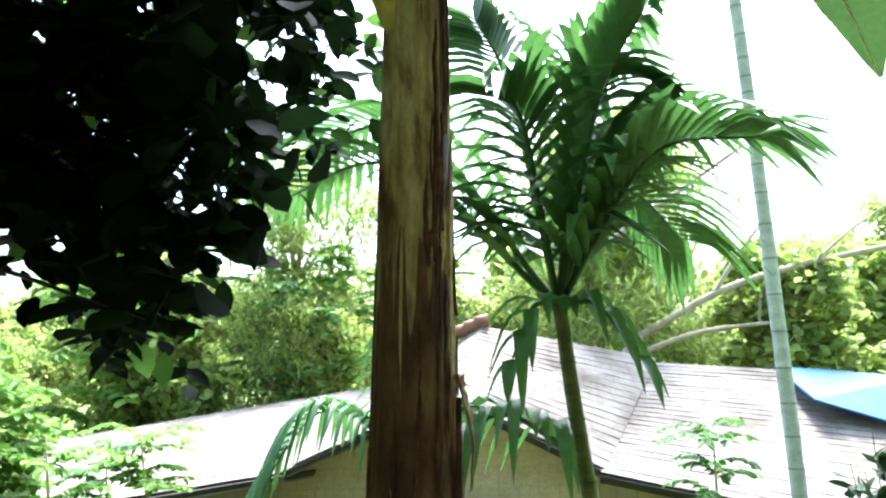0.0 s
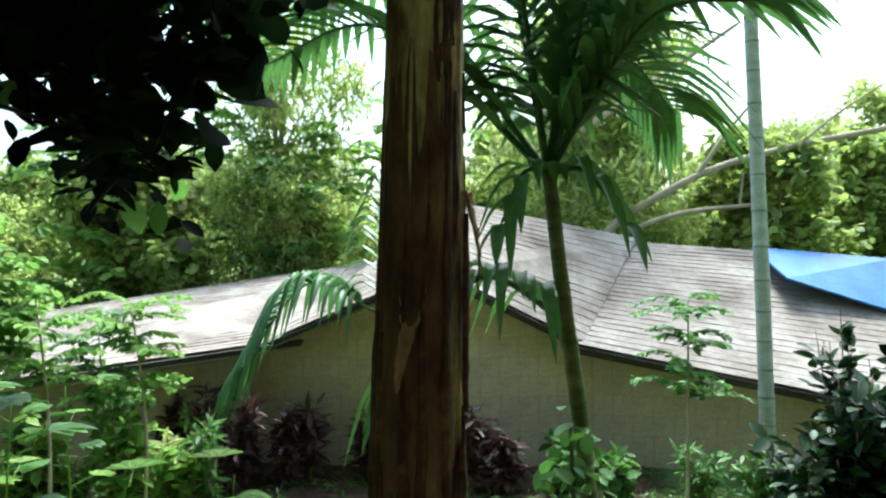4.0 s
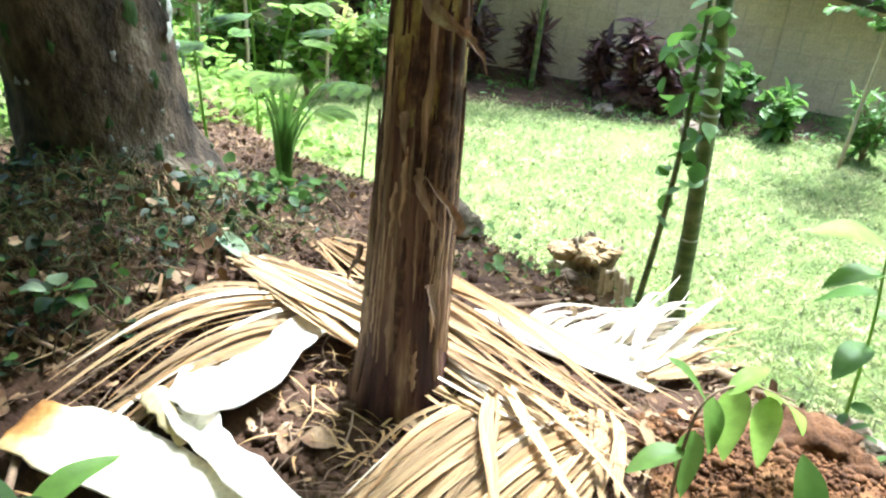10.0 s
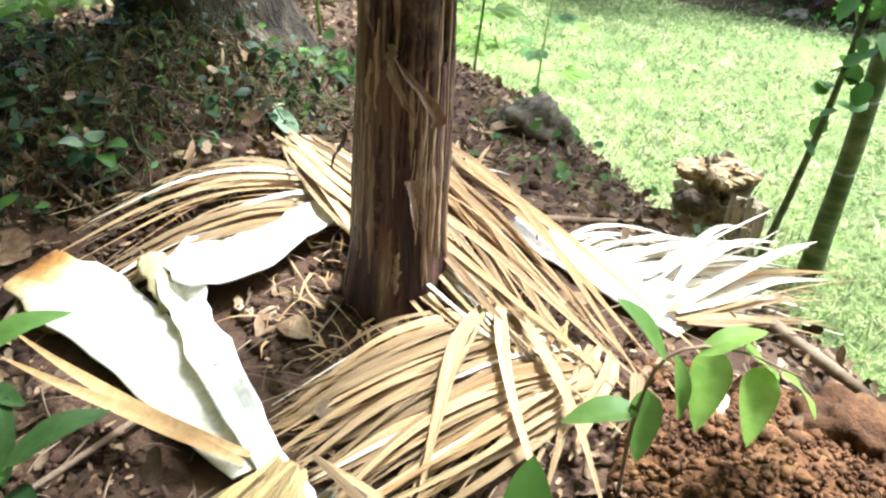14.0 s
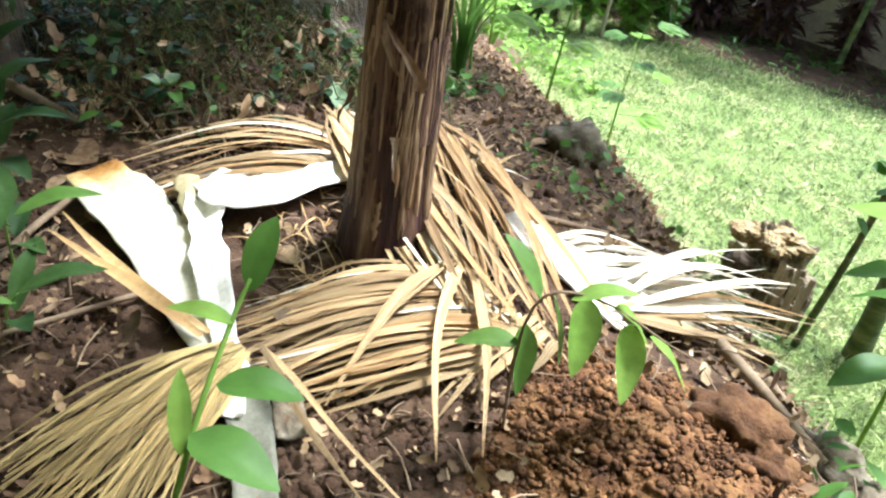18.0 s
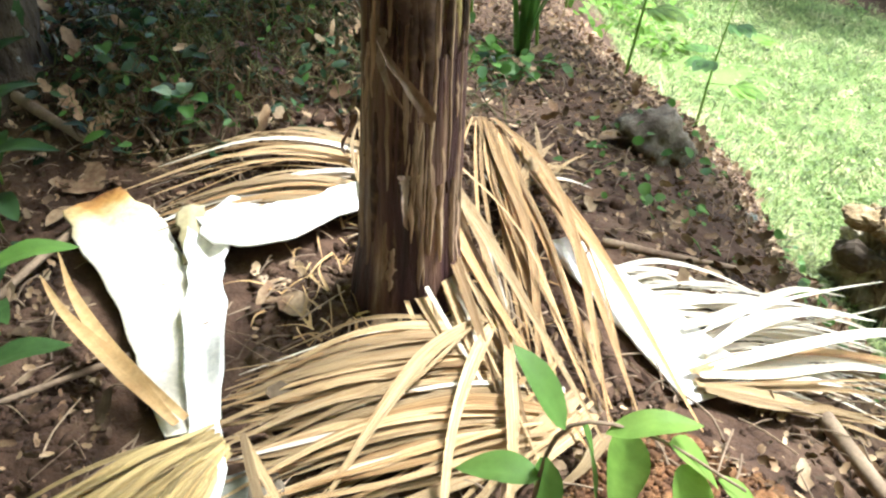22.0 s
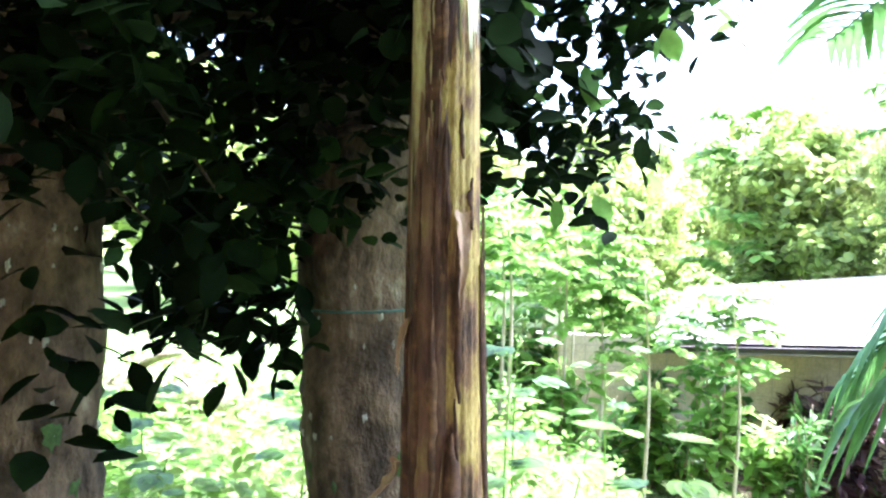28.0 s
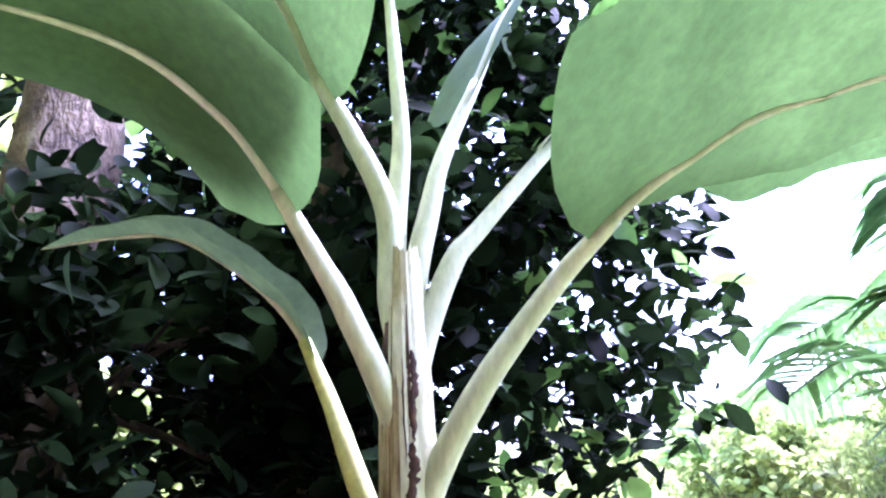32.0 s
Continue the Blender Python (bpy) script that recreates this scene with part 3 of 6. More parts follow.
def stem_shell(z0, z1, a0, a1, lift, seed, ragged=0.03, n=24, m=14, flare=0.0):
    """One sheath of the stem: a curved sheet round part of it, with a ragged upper edge."""
    v, f = [], []
    for i in range(n + 1):
        for k in range(m + 1):
            w = a0 + (a1 - a0) * k / m
            top = z1 + ragged * (noise.noise(Vector((w * 4, seed, 0))) * 2 + noise.noise(Vector((w * 13, seed, 1))))
            z = z0 + (top - z0) * i / n
            c = axis_at(z)
            rib = 0.004 * noise.noise(Vector((w * 9, z * 0.8, seed))) + 0.0025 * noise.noise(Vector((w * 26, z * 1.5, seed)))
            edge = min(k, m - k) / m * 2
            r = stem_r(z) + lift * min(1, edge * 3 + 0.15) + rib + flare * (i / n) ** 4
            v.append(c + Vector((math.cos(w) * r, math.sin(w) * r, 0)))
    for i in range(n):
        for k in range(m):
            a = i * (m + 1) + k
            f.append((a, a + 1, a + m + 2, a + m + 1))
    return v, f


def build_banana():
    plant = empty("banana_plant", (-0.11, 1.15, 0), "young banana plant with peeling brown stem and wide green leaves", "banana plant")
    core_v, core_f = [], []
    zs = np.linspace(-0.06, 2.72, 90)
    for i, z in enumerate(zs):
        c, r = axis_at(z), stem_r(z)
        for k in range(40):
            w = 2 * math.pi * k / 40
            rr = r + 0.006 * noise.noise(Vector((math.cos(w) * 3, math.sin(w) * 3, z * 0.7))) + 0.004 * noise.noise(Vector((w * 7, z * 1.2, 4)))
            core_v.append(c + Vector((math.cos(w) * rr, math.sin(w) * rr, 0)))
    for i in range(len(zs) - 1):
        for k in range(40):
            a, b = i * 40 + k, i * 40 + (k + 1) % 40
            core_f.append((a, b, b + 40, a + 40))
    part("pseudostem", mesh("pseudostem", core_v, core_f), STEM_UP, plant, "mottled yellow-brown stem")
    part("upper_sheath", mesh("upper_sheath", *stem_shell(1.75, 2.74, -0.75, 2.3, 0.003, 30, 0.0, 60, 40)), STEM_TOP, plant, "pale waxy sheath with brown blotches")
    part("yellowed_sheath", mesh("yellowed_sheath", *stem_shell(0.4, 1.93, -1.2, 2.3, 0.0045, 36, 0.09, 70, 60)), STEM_MID, plant, "mottled yellow-brown drying sheath")
    part("upper_sheath", mesh("upper_sheath", *stem_shell(2.3, 2.76, -1.5, 2.9, 0.006, 33, 0.02, 30, 44)), STEM_TOP, plant, "pale waxy sheath with brown blotches")
    part("dry_sheath", mesh("dry_sheath", *stem_shell(1.12, 1.78, -3.1, -0.45, 0.008, 41, 0.12, 40, 40)), STEM_UP, plant, "dark brown dried sheath")
    part("yellowed_sheath", mesh("yellowed_sheath", *stem_shell(0.42, 1.3, -3.1, -1.15, 0.0035, 38, 0.12, 50, 36)), STEM_MID, plant, "mottled yellow-brown drying sheath")
    part("blotched_sheath", mesh("blotched_sheath", *stem_shell(1.6, 2.5, -3.1, -0.68, 0.005, 47, 0.08, 60, 40)), STEM_BLOTCH, plant, "olive and brown blotched drying sheath")
    # ragged streaks: dark dried scars on the pale sheath, dark and tan fibres lower down
    rs = random.Random(12)
    streaks = []
    for i in range(30):
        z = rs.triangular(1.4, 2.5, 1.75)
        streaks.append((z, z + rs.uniform(0.05, 0.26), -0.5 - 0.9 * rs.random() + 0.16 * (z - 1.9), rs.uniform(0.03, 0.14), "scar", SCAR, 0.008))
    for z, w, h in ((2.24, -0.62, 0.3), (2.31, -0.5, 0.26), (2.47, -0.4, 0.26), (2.4, -0.45, 0.16), (1.6, 0.1, 0.12), (1.72, -0.2, 0.1)):
        streaks.append((z, z + 0.09, w, h, "scar", SCAR, 0.0095))
    for z0, z1, w, h in ((0.48, 0.98, -0.45, 0.26), (0.48, 0.92, -0.78, 0.2), (0.56, 0.8, -0.6, 0.16), (0.62, 0.7, -0.9, 0.24), (1.0, 1.25, -0.5, 0.2), (1.12, 1.45, -1.0, 0.16), (0.15, 0.45, -1.5, 0.16), (1.3, 1.6, -0.35, 0.14), (0.95, 1.3, -1.9, 0.2)):
        streaks.append((z0, z1, w, h, "scar", SCAR, 0.0165))
    for i in range(60):
        z = rs.uniform(-0.02, 1.25)
        streaks.append((z, z + rs.uniform(0.12, 0.5), rs.uniform(-2.9, 1.0), rs.uniform(0.03, 0.14), "dark_fibre", SCAR, 0.0125))
    for i in range(72):
        z = rs.triangular(-0.03, 0.62, 0.08)
        streaks.append((z, z + rs.uniform(0.08, 0.42), rs.uniform(-2.9, 1.0), rs.uniform(0.03, 0.14), "tan_fibre", FIBRE, 0.015))
    for i, (z0, z1, w, half, nm, mat, lift) in enumerate(streaks):
        v, f = [], []
        n, m = 18, 4
        for a in range(n + 1):
            u = a / n
            z = z0 + (z1 - z0) * u
            env = half * max(0.03, math.sin(math.pi * u)) ** 0.5
            mid = w + 0.07 * noise.noise(Vector((u * 2.3, i * 2.7, 0)))
            lft = max(0.008, env * (0.8 + 0.7 * noise.noise(Vector((u * 4, i, 5))) + 0.6 * noise.noise(Vector((u * 11, i, 8)))))
            rgt = max(0.008, env * (0.8 + 0.7 * noise.noise(Vector((u * 4, i, 15))) + 0.6 * noise.noise(Vector((u * 11, i, 18)))))
            for k in range(m + 1):
                g = mid - lft + (lft + rgt) * k / m
                r = stem_r(z) + (lift if 0 < k < m else lift * 0.55) + 0.002 * noise.noise(Vector((g * 9, z * 12, i)))
                v.append(axis_at(z) + Vector((math.cos(g) * r, math.sin(g) * r, 0)))
        for a in range(n):
            for k in range(m):
                q = a * (m + 1) + k
                f.append((q, q + 1, q + m + 2, q + m + 1))
        part(nm, mesh(nm, v, f), mat, plant)
    rnd = random.Random(5)
    for i, (z0, z1, a0, a1, lift) in enumerate(((-0.06, 0.55, -2.6, 0.1, 0.012), (-0.06, 0.42, 0.0, 2.4, 0.012), (-0.06, 0.62, 2.3, 3.9, 0.011), (-0.05, 0.62, -1.5, 0.5, 0.006), (-0.05, 0.7, -2.9, -1.2, 0.008), (0.1, 1.2, 1.2, 3.6, 0.005), (0.3, 0.56, -1.2, 1.0, 0.014), (0.2, 0.95, 0.4, 1.8, 0.006))):
        part("dry_sheath", mesh("dry_sheath", *stem_shell(z0, z1, a0, a1, lift, i)), STEM, plant, "dark brown fibrous dry sheath")
    # torn strips of sheath peeling off: top, tip, half width, how far they stand off
    for i, (p, q, wd, bow) in enumerate((((-0.1, 1.055, 1.15), (-0.16, 1.01, 1.03), 0.026, 0.015), ((-0.04, 1.055, 0.93), (0.045, 1.08, 0.87), 0.03, 0.03), ((-0.05, 1.05, 0.58), (-0.005, 1.06, 0.475), 0.02, 0.015), ((-0.19, 1.085, 0.36), (-0.215, 1.07, 0.29), 0.025, 0.008), ((0.02, 1.09, 0.88), (0.06, 1.12, 0.8), 0.012, 0.01), ((-0.08, 1.035, 0.7), (-0.065, 1.02, 0.64), 0.014, 0.012), ((-0.06, 1.06, 1.46), (-0.085, 1.045, 1.34), 0.028, 0.008), ((0.025, 1.09, 1.6), (0.035, 1.08, 1.47), 0.022, 0.008), ((-0.02, 1.07, 0.3), (0.0, 1.06, 0.22), 0.014, 0.01), ((0.03, 1.075, 0.49), (-0.03, 1.02, 0.605), 0.022, 0.012))):
        p, q = Vector(p), Vector(q)
        nrm = (p - axis_at(p.z)).normalized()
        path = smooth_path([p + Vector((0, 0, 0.03 if q.z < p.z else -0.03)) - nrm * 0.008, p, p.lerp(q, 0.5) + nrm * bow, q], 16)
        v, f = blade(path, lambda t, wd=wd, i=i: wd * 0.75 * (1.0 - t) ** 0.75 * (0.9 + 0.25 * noise.noise(Vector((t * 9, i * 3.3, 0))) + 0.4 * noise.noise(Vector((t * 31, i * 3.3, 9)))) + 0.001, 0.7, 6, up=nrm)
        v = [u + 0.004 * noise.noise_vector(u * 55) for u in v]
        part("flap", mesh("flap", v, f), FLAP, plant, "torn strip of dry sheath peeling off")
    # petioles and leaves: where each stalk leaves the stem, the stalk's points, the end of the blade, half width, droop of the halves
    leaves = (
        (((-0.06, 1.05, 2.2), (-0.132, 1.041, 2.358), (-0.212, 1.04, 2.496), (-0.293, 1.026, 2.638)), ((-0.36, 0.95, 2.76), (-0.48, 0.82, 2.88), (-0.62, 0.73, 2.91), (-0.82, 0.62, 2.92)), 0.045, 1.1, 0.024, "yellowing leaf stalk"),
        (((-0.028, 1.02, 2.49), (-0.037, 0.959, 2.626), (-0.045, 0.902, 2.716), (-0.057, 0.818, 2.84)), ((-0.073, 0.7, 2.963), (-0.103, 0.491, 3.05), (-0.15, 0.1, 3.0), (-0.2, -0.35, 2.75)), 0.24, 0.05, 0.026, ""),
        (((-0.03, 1.05, 2.72), (-0.024, 1.04, 2.844), (-0.03, 0.96, 2.99), (-0.037, 0.883, 3.09)), ((-0.05, 0.75, 3.3), (-0.1, 0.3, 3.7), (-0.15, -0.2, 3.8), (-0.2, -0.6, 3.6)), 0.26, 0.05, 0.026, ""),
        (((-0.03, 1.07, 2.84), (-0.021, 1.078, 3.0), (-0.024, 1.07, 3.2), (-0.03, 1.06, 3.4)), ((-0.05, 1.05, 3.8), (-0.1, 1.0, 4.3)), 0.14, 0.9, 0.02, ""),
        (((-0.015, 1.1, 2.74), (0.0, 1.13, 2.86), (0.012, 1.165, 2.99), (0.04, 1.25, 3.19)), ((0.1, 1.4, 3.5), (0.3, 1.75, 3.85), (0.55, 2.1, 3.9)), 0.3, 0.1, 0.024, ""),
        (((0.0, 1.1, 2.6), (0.03, 1.155, 2.738), (0.062, 1.22, 2.83), (0.16, 1.42, 3.09)), ((0.33, 1.75, 3.34), (0.6, 2.2, 3.47), (0.92, 2.7, 3.3)), 0.44, (-0.85, 0.1), 0.025, ""),
        (((0.02, 1.09, 2.33), (0.095, 1.13, 2.465), (0.217, 1.225, 2.655), (0.34, 1.265, 2.76)), ((0.45, 1.33, 2.84), (0.62, 1.46, 2.93), (0.95, 1.75, 2.95), (1.4, 2.15, 2.5)), 0.44, (-0.1, 0.05), 0.027, ""),
    )
    for i, (stalk, rest, half, fold, thick, note) in enumerate(leaves):
        sides = None if i < 5 else ((1.0, 0.42), (0.45, 1.0))[i - 5]
        first = Vector(stalk[0])
        out = (first - axis_at(first.z)).normalized()
        path = smooth_path([axis_at(first.z - 0.5), axis_at(first.z - 0.25) + out * 0.004, axis_at(first.z - 0.06) + out * 0.022, *stalk[1:]], 32)
        girth = (0.0, 0.2, 0.4, 0.62, 1.0)
        part("petiole", mesh("petiole", *tube(path, lambda t, w=thick: float(np.interp(t, girth, (0.005, 0.012, 0.026, w * 0.9, w * 0.56))), 16, 0.02, i)), PETIOLE if not note else YELLOWSTALK, plant, note or "pale waxy green leaf stalk")
        rib = smooth_path([stalk[-2], stalk[-1], *rest], 40)
        cut = 40 // (len(rest) + 1)
        rib = rib[cut - 3 :]
        n = len(rib)
        wf = lambda t, half=half, i=i, fold=fold: half * min(1, (0.05 + t * 6) ** 0.5) * max(0.02, 1 - t**5) * (0.96 + 0.05 * noise.noise(Vector((t * 14, i, 0))))
        v, f = blade(rib, wf, fold, 16, late=sides)
        v = [p + Vector((0, 0, 0.012 * noise.noise(p * 9 + Vector((i, 0, 0))))) for p in v]
        part("leaf_blade", mesh("leaf_blade", v, f), WILTED if note else BANANA, plant, "narrow wilted folded leaf" if note else "broad translucent green banana leaf")
        part("midrib", mesh("midrib", *tube(rib, lambda t, w=thick: w * 0.48 * (1 - 0.85 * t), 8)), PETIOLE, plant)
    return plant


build_banana()


# ---- big trees ----
def trunk_mesh(name, path, radii, sides=36, rough=0.12, seed=1, flare=0.0):
    v, f = tube(smooth_path(path, 40), radii, sides, 0.0, seed)
    out = []
    base = Vector(path[0])
    for p in v:
        p = Vector(p)
        e = noise.fractal(p * 3.0 + Vector((seed, 0, 0)), 0.9, 2.0, 4) * 0.04 + noise.noise(Vector((p.x * 13, p.y * 13, p.z * 5))) * 0.014
        out.append(p + Vector((p.x - base.x, p.y - base.y, 0)).normalized() * e)
    return mesh(name, out, f)


def patches(name, path, radius, count, seed, size, mat, parent, span):
    """Irregular flat patches on a trunk."""
    rnd = random.Random(seed)
    fr = frame_of(smooth_path(path, 40))
    for i in range(count):
        k = int(rnd.uniform(*span) * 40)
        q, a, s, u = fr[k]
        w = rnd.uniform(0, 2 * math.pi)
        nrm = (s * math.cos(w) + u * math.sin(w)).normalized()
        t1 = nrm.cross(a)
        r = radius(k / 40) + 0.018
        c = q + nrm * r
        sz = size * rnd.uniform(0.4, 1.2)
        n = 15
        v = [c + nrm * 0.003] + [c + (t1 * math.cos(j / n * 6.2832) * 0.55 + a * math.sin(j / n * 6.2832)) * sz * (0.75 + 0.9 * noise.noise(Vector((math.cos(j / n * 6.2832) * 1.4, math.sin(j / n * 6.2832) * 1.4, i + seed)))) - nrm * 0.012 for j in range(n)]
        part("lichen_patch", mesh("lichen_patch", v, [(0, j + 1, (j + 1) % n + 1) for j in range(n)]), mat, parent)


def crown_points(rnd, centre, radius, n, flat=1.0, hollow=0.5):
    out = []
    for _ in range(n):
        v = Vector((rnd.gauss(0, 1), rnd.gauss(0, 1), rnd.gauss(0, 1))).normalized() * (hollow + (1 - hollow) * rnd.random() ** 0.6)
        out.append(Vector(centre) + Vector((v.x * radius, v.y * radius, v.z * radius * flat)))
    return out


def foliage(name, twigs, per, length, kind, seed, spread=0.12, droop=0.3):
    """Leaves in whorls round twig ends."""
    r = np.random.RandomState(seed)
    t = np.repeat(np.array([tuple(p) for p in twigs]), per, 0)
    n = len(t)
    at = t + r.normal(0, spread, (n, 3))
    return leaves_mesh(name, at, r.uniform(0, 2 * math.pi, n), r.normal(-droop, 0.5, n), r.normal(0, 0.5, n), length * r.uniform(0.6, 1.25, n), kind)


def low_edge(p):
    """Height under which no leaf hangs, by bearing from the camera's first stand."""
    k = p.x / max(0.3, p.y)
    if k < -0.75 or k > -0.1:
        return 0.0
    z = np.interp(k, (-0.75, -0.61, -0.5, -0.42, -0.34, -0.27, -0.17), (2.1, 2.05, 1.88, 1.7, 1.9, 2.08, 2.3))
    return 1.64 + (z - 1.64) * math.hypot(p.x, p.y) / 1.9


def hides_trunk(p):
    b = math.degrees(math.atan2(1.1 - p.x, p.y - 0.4))
    return 55 < b < 62 and p.z < 1.7 and p.y < 2.2


def crown_gap(p):
    """Gaps where the sky shows through the crowns."""
    for o, d, r in (
        ((-0.61, 2.0, 2.31), (-0.665, 0.741, 0.098), 0.15),
        ((-0.65, 1.95, 2.4), (-0.68, 0.721, 0.138), 0.11),
        ((-0.58, 2.04, 2.16), (-0.65, 0.759, 0.036), 0.09),
        ((-0.29, 2.21, 2.51), (-0.529, 0.829, 0.182), 0.08),
        ((-0.14, 2.15, 2.95), (-0.466, 0.804, 0.368), 0.09),
        ((-1.14, 1.34, 2.12), (-0.885, 0.465, 0.022), 0.09),
        ((-1.13, 0.98, 2.91), (-0.882, 0.318, 0.348), 0.07),
        ((-0.82, 1.59, 2.28), (-0.439, 0.864, 0.247), 0.1),
        ((-0.71, 1.46, 2.69), (-0.381, 0.798, 0.467), 0.08),
        ((-0.41, 1.7, 2.4), (-0.22, 0.924, 0.311), 0.09),
    ):
        q, d = p - Vector(o), Vector(d)
        if (q - d * q.dot(d)).length < r:
            return True
    return False


def build_big_trees():
    TA = ((-1.85, 0.74, -0.3), (-1.85, 0.75, 0.3), (-1.9, 0.78, 1.2), (-1.97, 0.84, 2.6), (-2.1, 0.95, 4.6))
    ra = lambda t: 0.38 - 0.13 * min(1, t * 6) - 0.05 * t
    a = empty("jackfruit_tree", (-1.85, 0.74, -0.1), "thick mossy lichen-spotted tree with leaves coloured dark for shade", "tree")
    part("trunk", trunk_mesh("trunk", TA, ra, seed=3), BARK, a, "rough brown bark with moss and lichen")
    patches("lichen", TA, ra, 110, 8, 0.024, LICHEN, a, (0.1, 0.6))
    patches("moss", TA, ra, 50, 18, 0.06, MOSS, a, (0.02, 0.5))
    TB = ((-1.66, 2.15, -0.2), (-1.69, 2.15, 0.3), (-1.76, 2.12, 1.0), (-1.82, 2.1, 2.4), (-1.9, 2.25, 4.2))
    rb = lambda t: 0.5 - 0.145 * min(1, t * 7) - 0.08 * t
    b = empty("shade_tree", (-1.72, 2.15, 0), "thick grey-brown shade tree with dense crown coloured dark for shade", "tree")
    part("trunk", trunk_mesh("trunk", TB, rb, seed=9), BARK, b, "brown bark with pale lichen patches")
    patches("lichen", TB, rb, 110, 4, 0.024, LICHEN, b, (0.14, 0.6))
    patches("moss", TB, rb, 40, 14, 0.06, MOSS, b, (0.02, 0.4))
    # a thin dark cord tied round the trunk
    q = Vector((-1.77, 2.12, 1.27))
    ring = [q + Vector((math.cos(k / 24 * 6.2832) * 0.338, math.sin(k / 24 * 6.2832) * 0.338, 0.02 * math.sin(k / 24 * 6.2832))) for k in range(25)]
    part("cord", mesh("cord", *tube(ring, lambda t: 0.006, 6)), CORD, b, "thin green cord round the trunk")
    c, nrm, up = Vector((-1.37, 2.245, 0.59)), Vector((0.94, 0.345, 0)), Vector((0, 0, 1))
    t1 = nrm.cross(up)
    for s, dz, ds in ((0.055, 0.02, 0.0), (0.045, -0.06, 0.03), (0.02, -0.13, -0.06)):
        o = c + up * dz + t1 * ds
        v = [o] + [o - nrm * 0.015 + (t1 * math.cos(j / 18 * 6.2832) * 0.8 + up * math.sin(j / 18 * 6.2832)) * s * (0.8 + 0.9 * noise.noise(Vector((math.cos(j / 18 * 6.2832) * 1.6, math.sin(j / 18 * 6.2832) * 1.6, s * 99)))) for j in range(18)]
        part("pale_patch", mesh("pale_patch", v, [(0, j + 1, (j + 1) % 18 + 1) for j in range(18)]), PALEPATCH, b, "whitish lichen patch on the bark")
    rnd = random.Random(21)
    tw = []
    while len(tw) < 1800:
        v = Vector((rnd.gauss(0, 1), rnd.gauss(0, 1), rnd.gauss(0, 1))).normalized() * (0.35 + 0.65 * rnd.random() ** 0.5)
        p = Vector((-1.8 + v.x * 1.6, 2.6 + v.y * 1.3, 3.6 + v.z * 2.1))
        if crown_gap(p):
            continue
        gap = noise.noise(p * 1.9) + 0.6 * noise.noise(p * 4.6)
        if gap < 0.02 + 0.04 * max(0, p.x + 1.9) or (p.z < 1.75 and p.x > -1.0 and p.y < 2.2) or p.z < low_edge(p) or hides_trunk(p):
            continue
        if p.y < 1.75 and p.z > 2.2 and p.x > -0.6:
            continue
        tw.append(p)
    part("crown", foliage("crown", tw, 6, 0.125, "oval", 31, 0.09), SHADELEAF, b, "dense leaves coloured dark for shade, with bright gaps")
    # a share of the same leaves in lighter green, backlight put into the colour
    thin = rnd.sample([p for p in tw if p.z > 1.9], 900)
    part("crown", foliage("crown", thin, 1, 0.16, "oval", 33, 0.12), LEAF, b, "crown leaves coloured lighter green to look backlit")
    for i in range(14):
        p = Vector((-1.7, 2.15, rnd.uniform(1.6, 3.4)))
        e = rnd.choice(tw)
        part("limb", mesh("limb", *tube(smooth_path([p, p.lerp(e, 0.5) + Vector((0, 0, 0.2)), e], 8), lambda t: 0.035 * (1.1 - t), 6, 0.05)), BARK, b)
    tw = []
    while len(tw) < 380:
        c = Vector((rnd.uniform(-2.3, -0.62), rnd.uniform(0.75, 2.0), rnd.uniform(1.0, 3.6)))
        low = 1.05 + 0.55 * max(0, abs(c.x + 1.35) - 0.25) + (0.75 if c.y > 1.35 else 0)
        if crown_gap(c) or c.z < low or noise.noise(c * 2.3) < -0.12 or c.z < low_edge(c) or hides_trunk(c):
            continue
        if c.x > -0.75 - 0.1 * (c.z - 2) and c.y < 1.35:
            continue
        tw.append(c)
    part("crown", foliage("crown", tw, 5, 0.13, "oval", 37, 0.08), SHADELEAF, a, "dense hanging leaves coloured dark for shade")
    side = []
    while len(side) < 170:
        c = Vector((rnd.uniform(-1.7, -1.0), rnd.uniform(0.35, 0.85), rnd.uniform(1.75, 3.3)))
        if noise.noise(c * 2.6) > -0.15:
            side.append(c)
    part("crown", foliage("crown", side, 5, 0.13, "oval", 39, 0.08), SHADELEAF, a, "leaves before the trunk, coloured dark for shade")
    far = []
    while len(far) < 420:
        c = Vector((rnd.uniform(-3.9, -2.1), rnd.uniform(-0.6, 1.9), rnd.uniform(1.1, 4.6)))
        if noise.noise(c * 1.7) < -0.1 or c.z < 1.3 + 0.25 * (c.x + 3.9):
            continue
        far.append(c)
    part("crown", foliage("crown", far, 5, 0.17, "oval", 38, 0.1), SHADELEAF, a, "dense leaves behind the trunk, coloured dark for shade")
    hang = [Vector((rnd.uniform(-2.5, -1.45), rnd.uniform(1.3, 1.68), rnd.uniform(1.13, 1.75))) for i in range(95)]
    part("crown", foliage("crown", hang, 5, 0.13, "oval", 43, 0.08), SHADELEAF, a, "leaves hanging between the trunks, coloured dark for shade")
    for i in range(12):
        p = Vector((-2.0, 0.75, rnd.uniform(1.5, 3.0)))
        e = rnd.choice(tw)
        part("limb", mesh("limb", *tube(smooth_path([p, p.lerp(e, 0.5) + Vector((0, 0, 0.12)), e], 8), lambda t: 0.025 * (1.1 - t), 6, 0.05)), BARK, a)
    # leaves close to the camera on the low branch
    tw = []
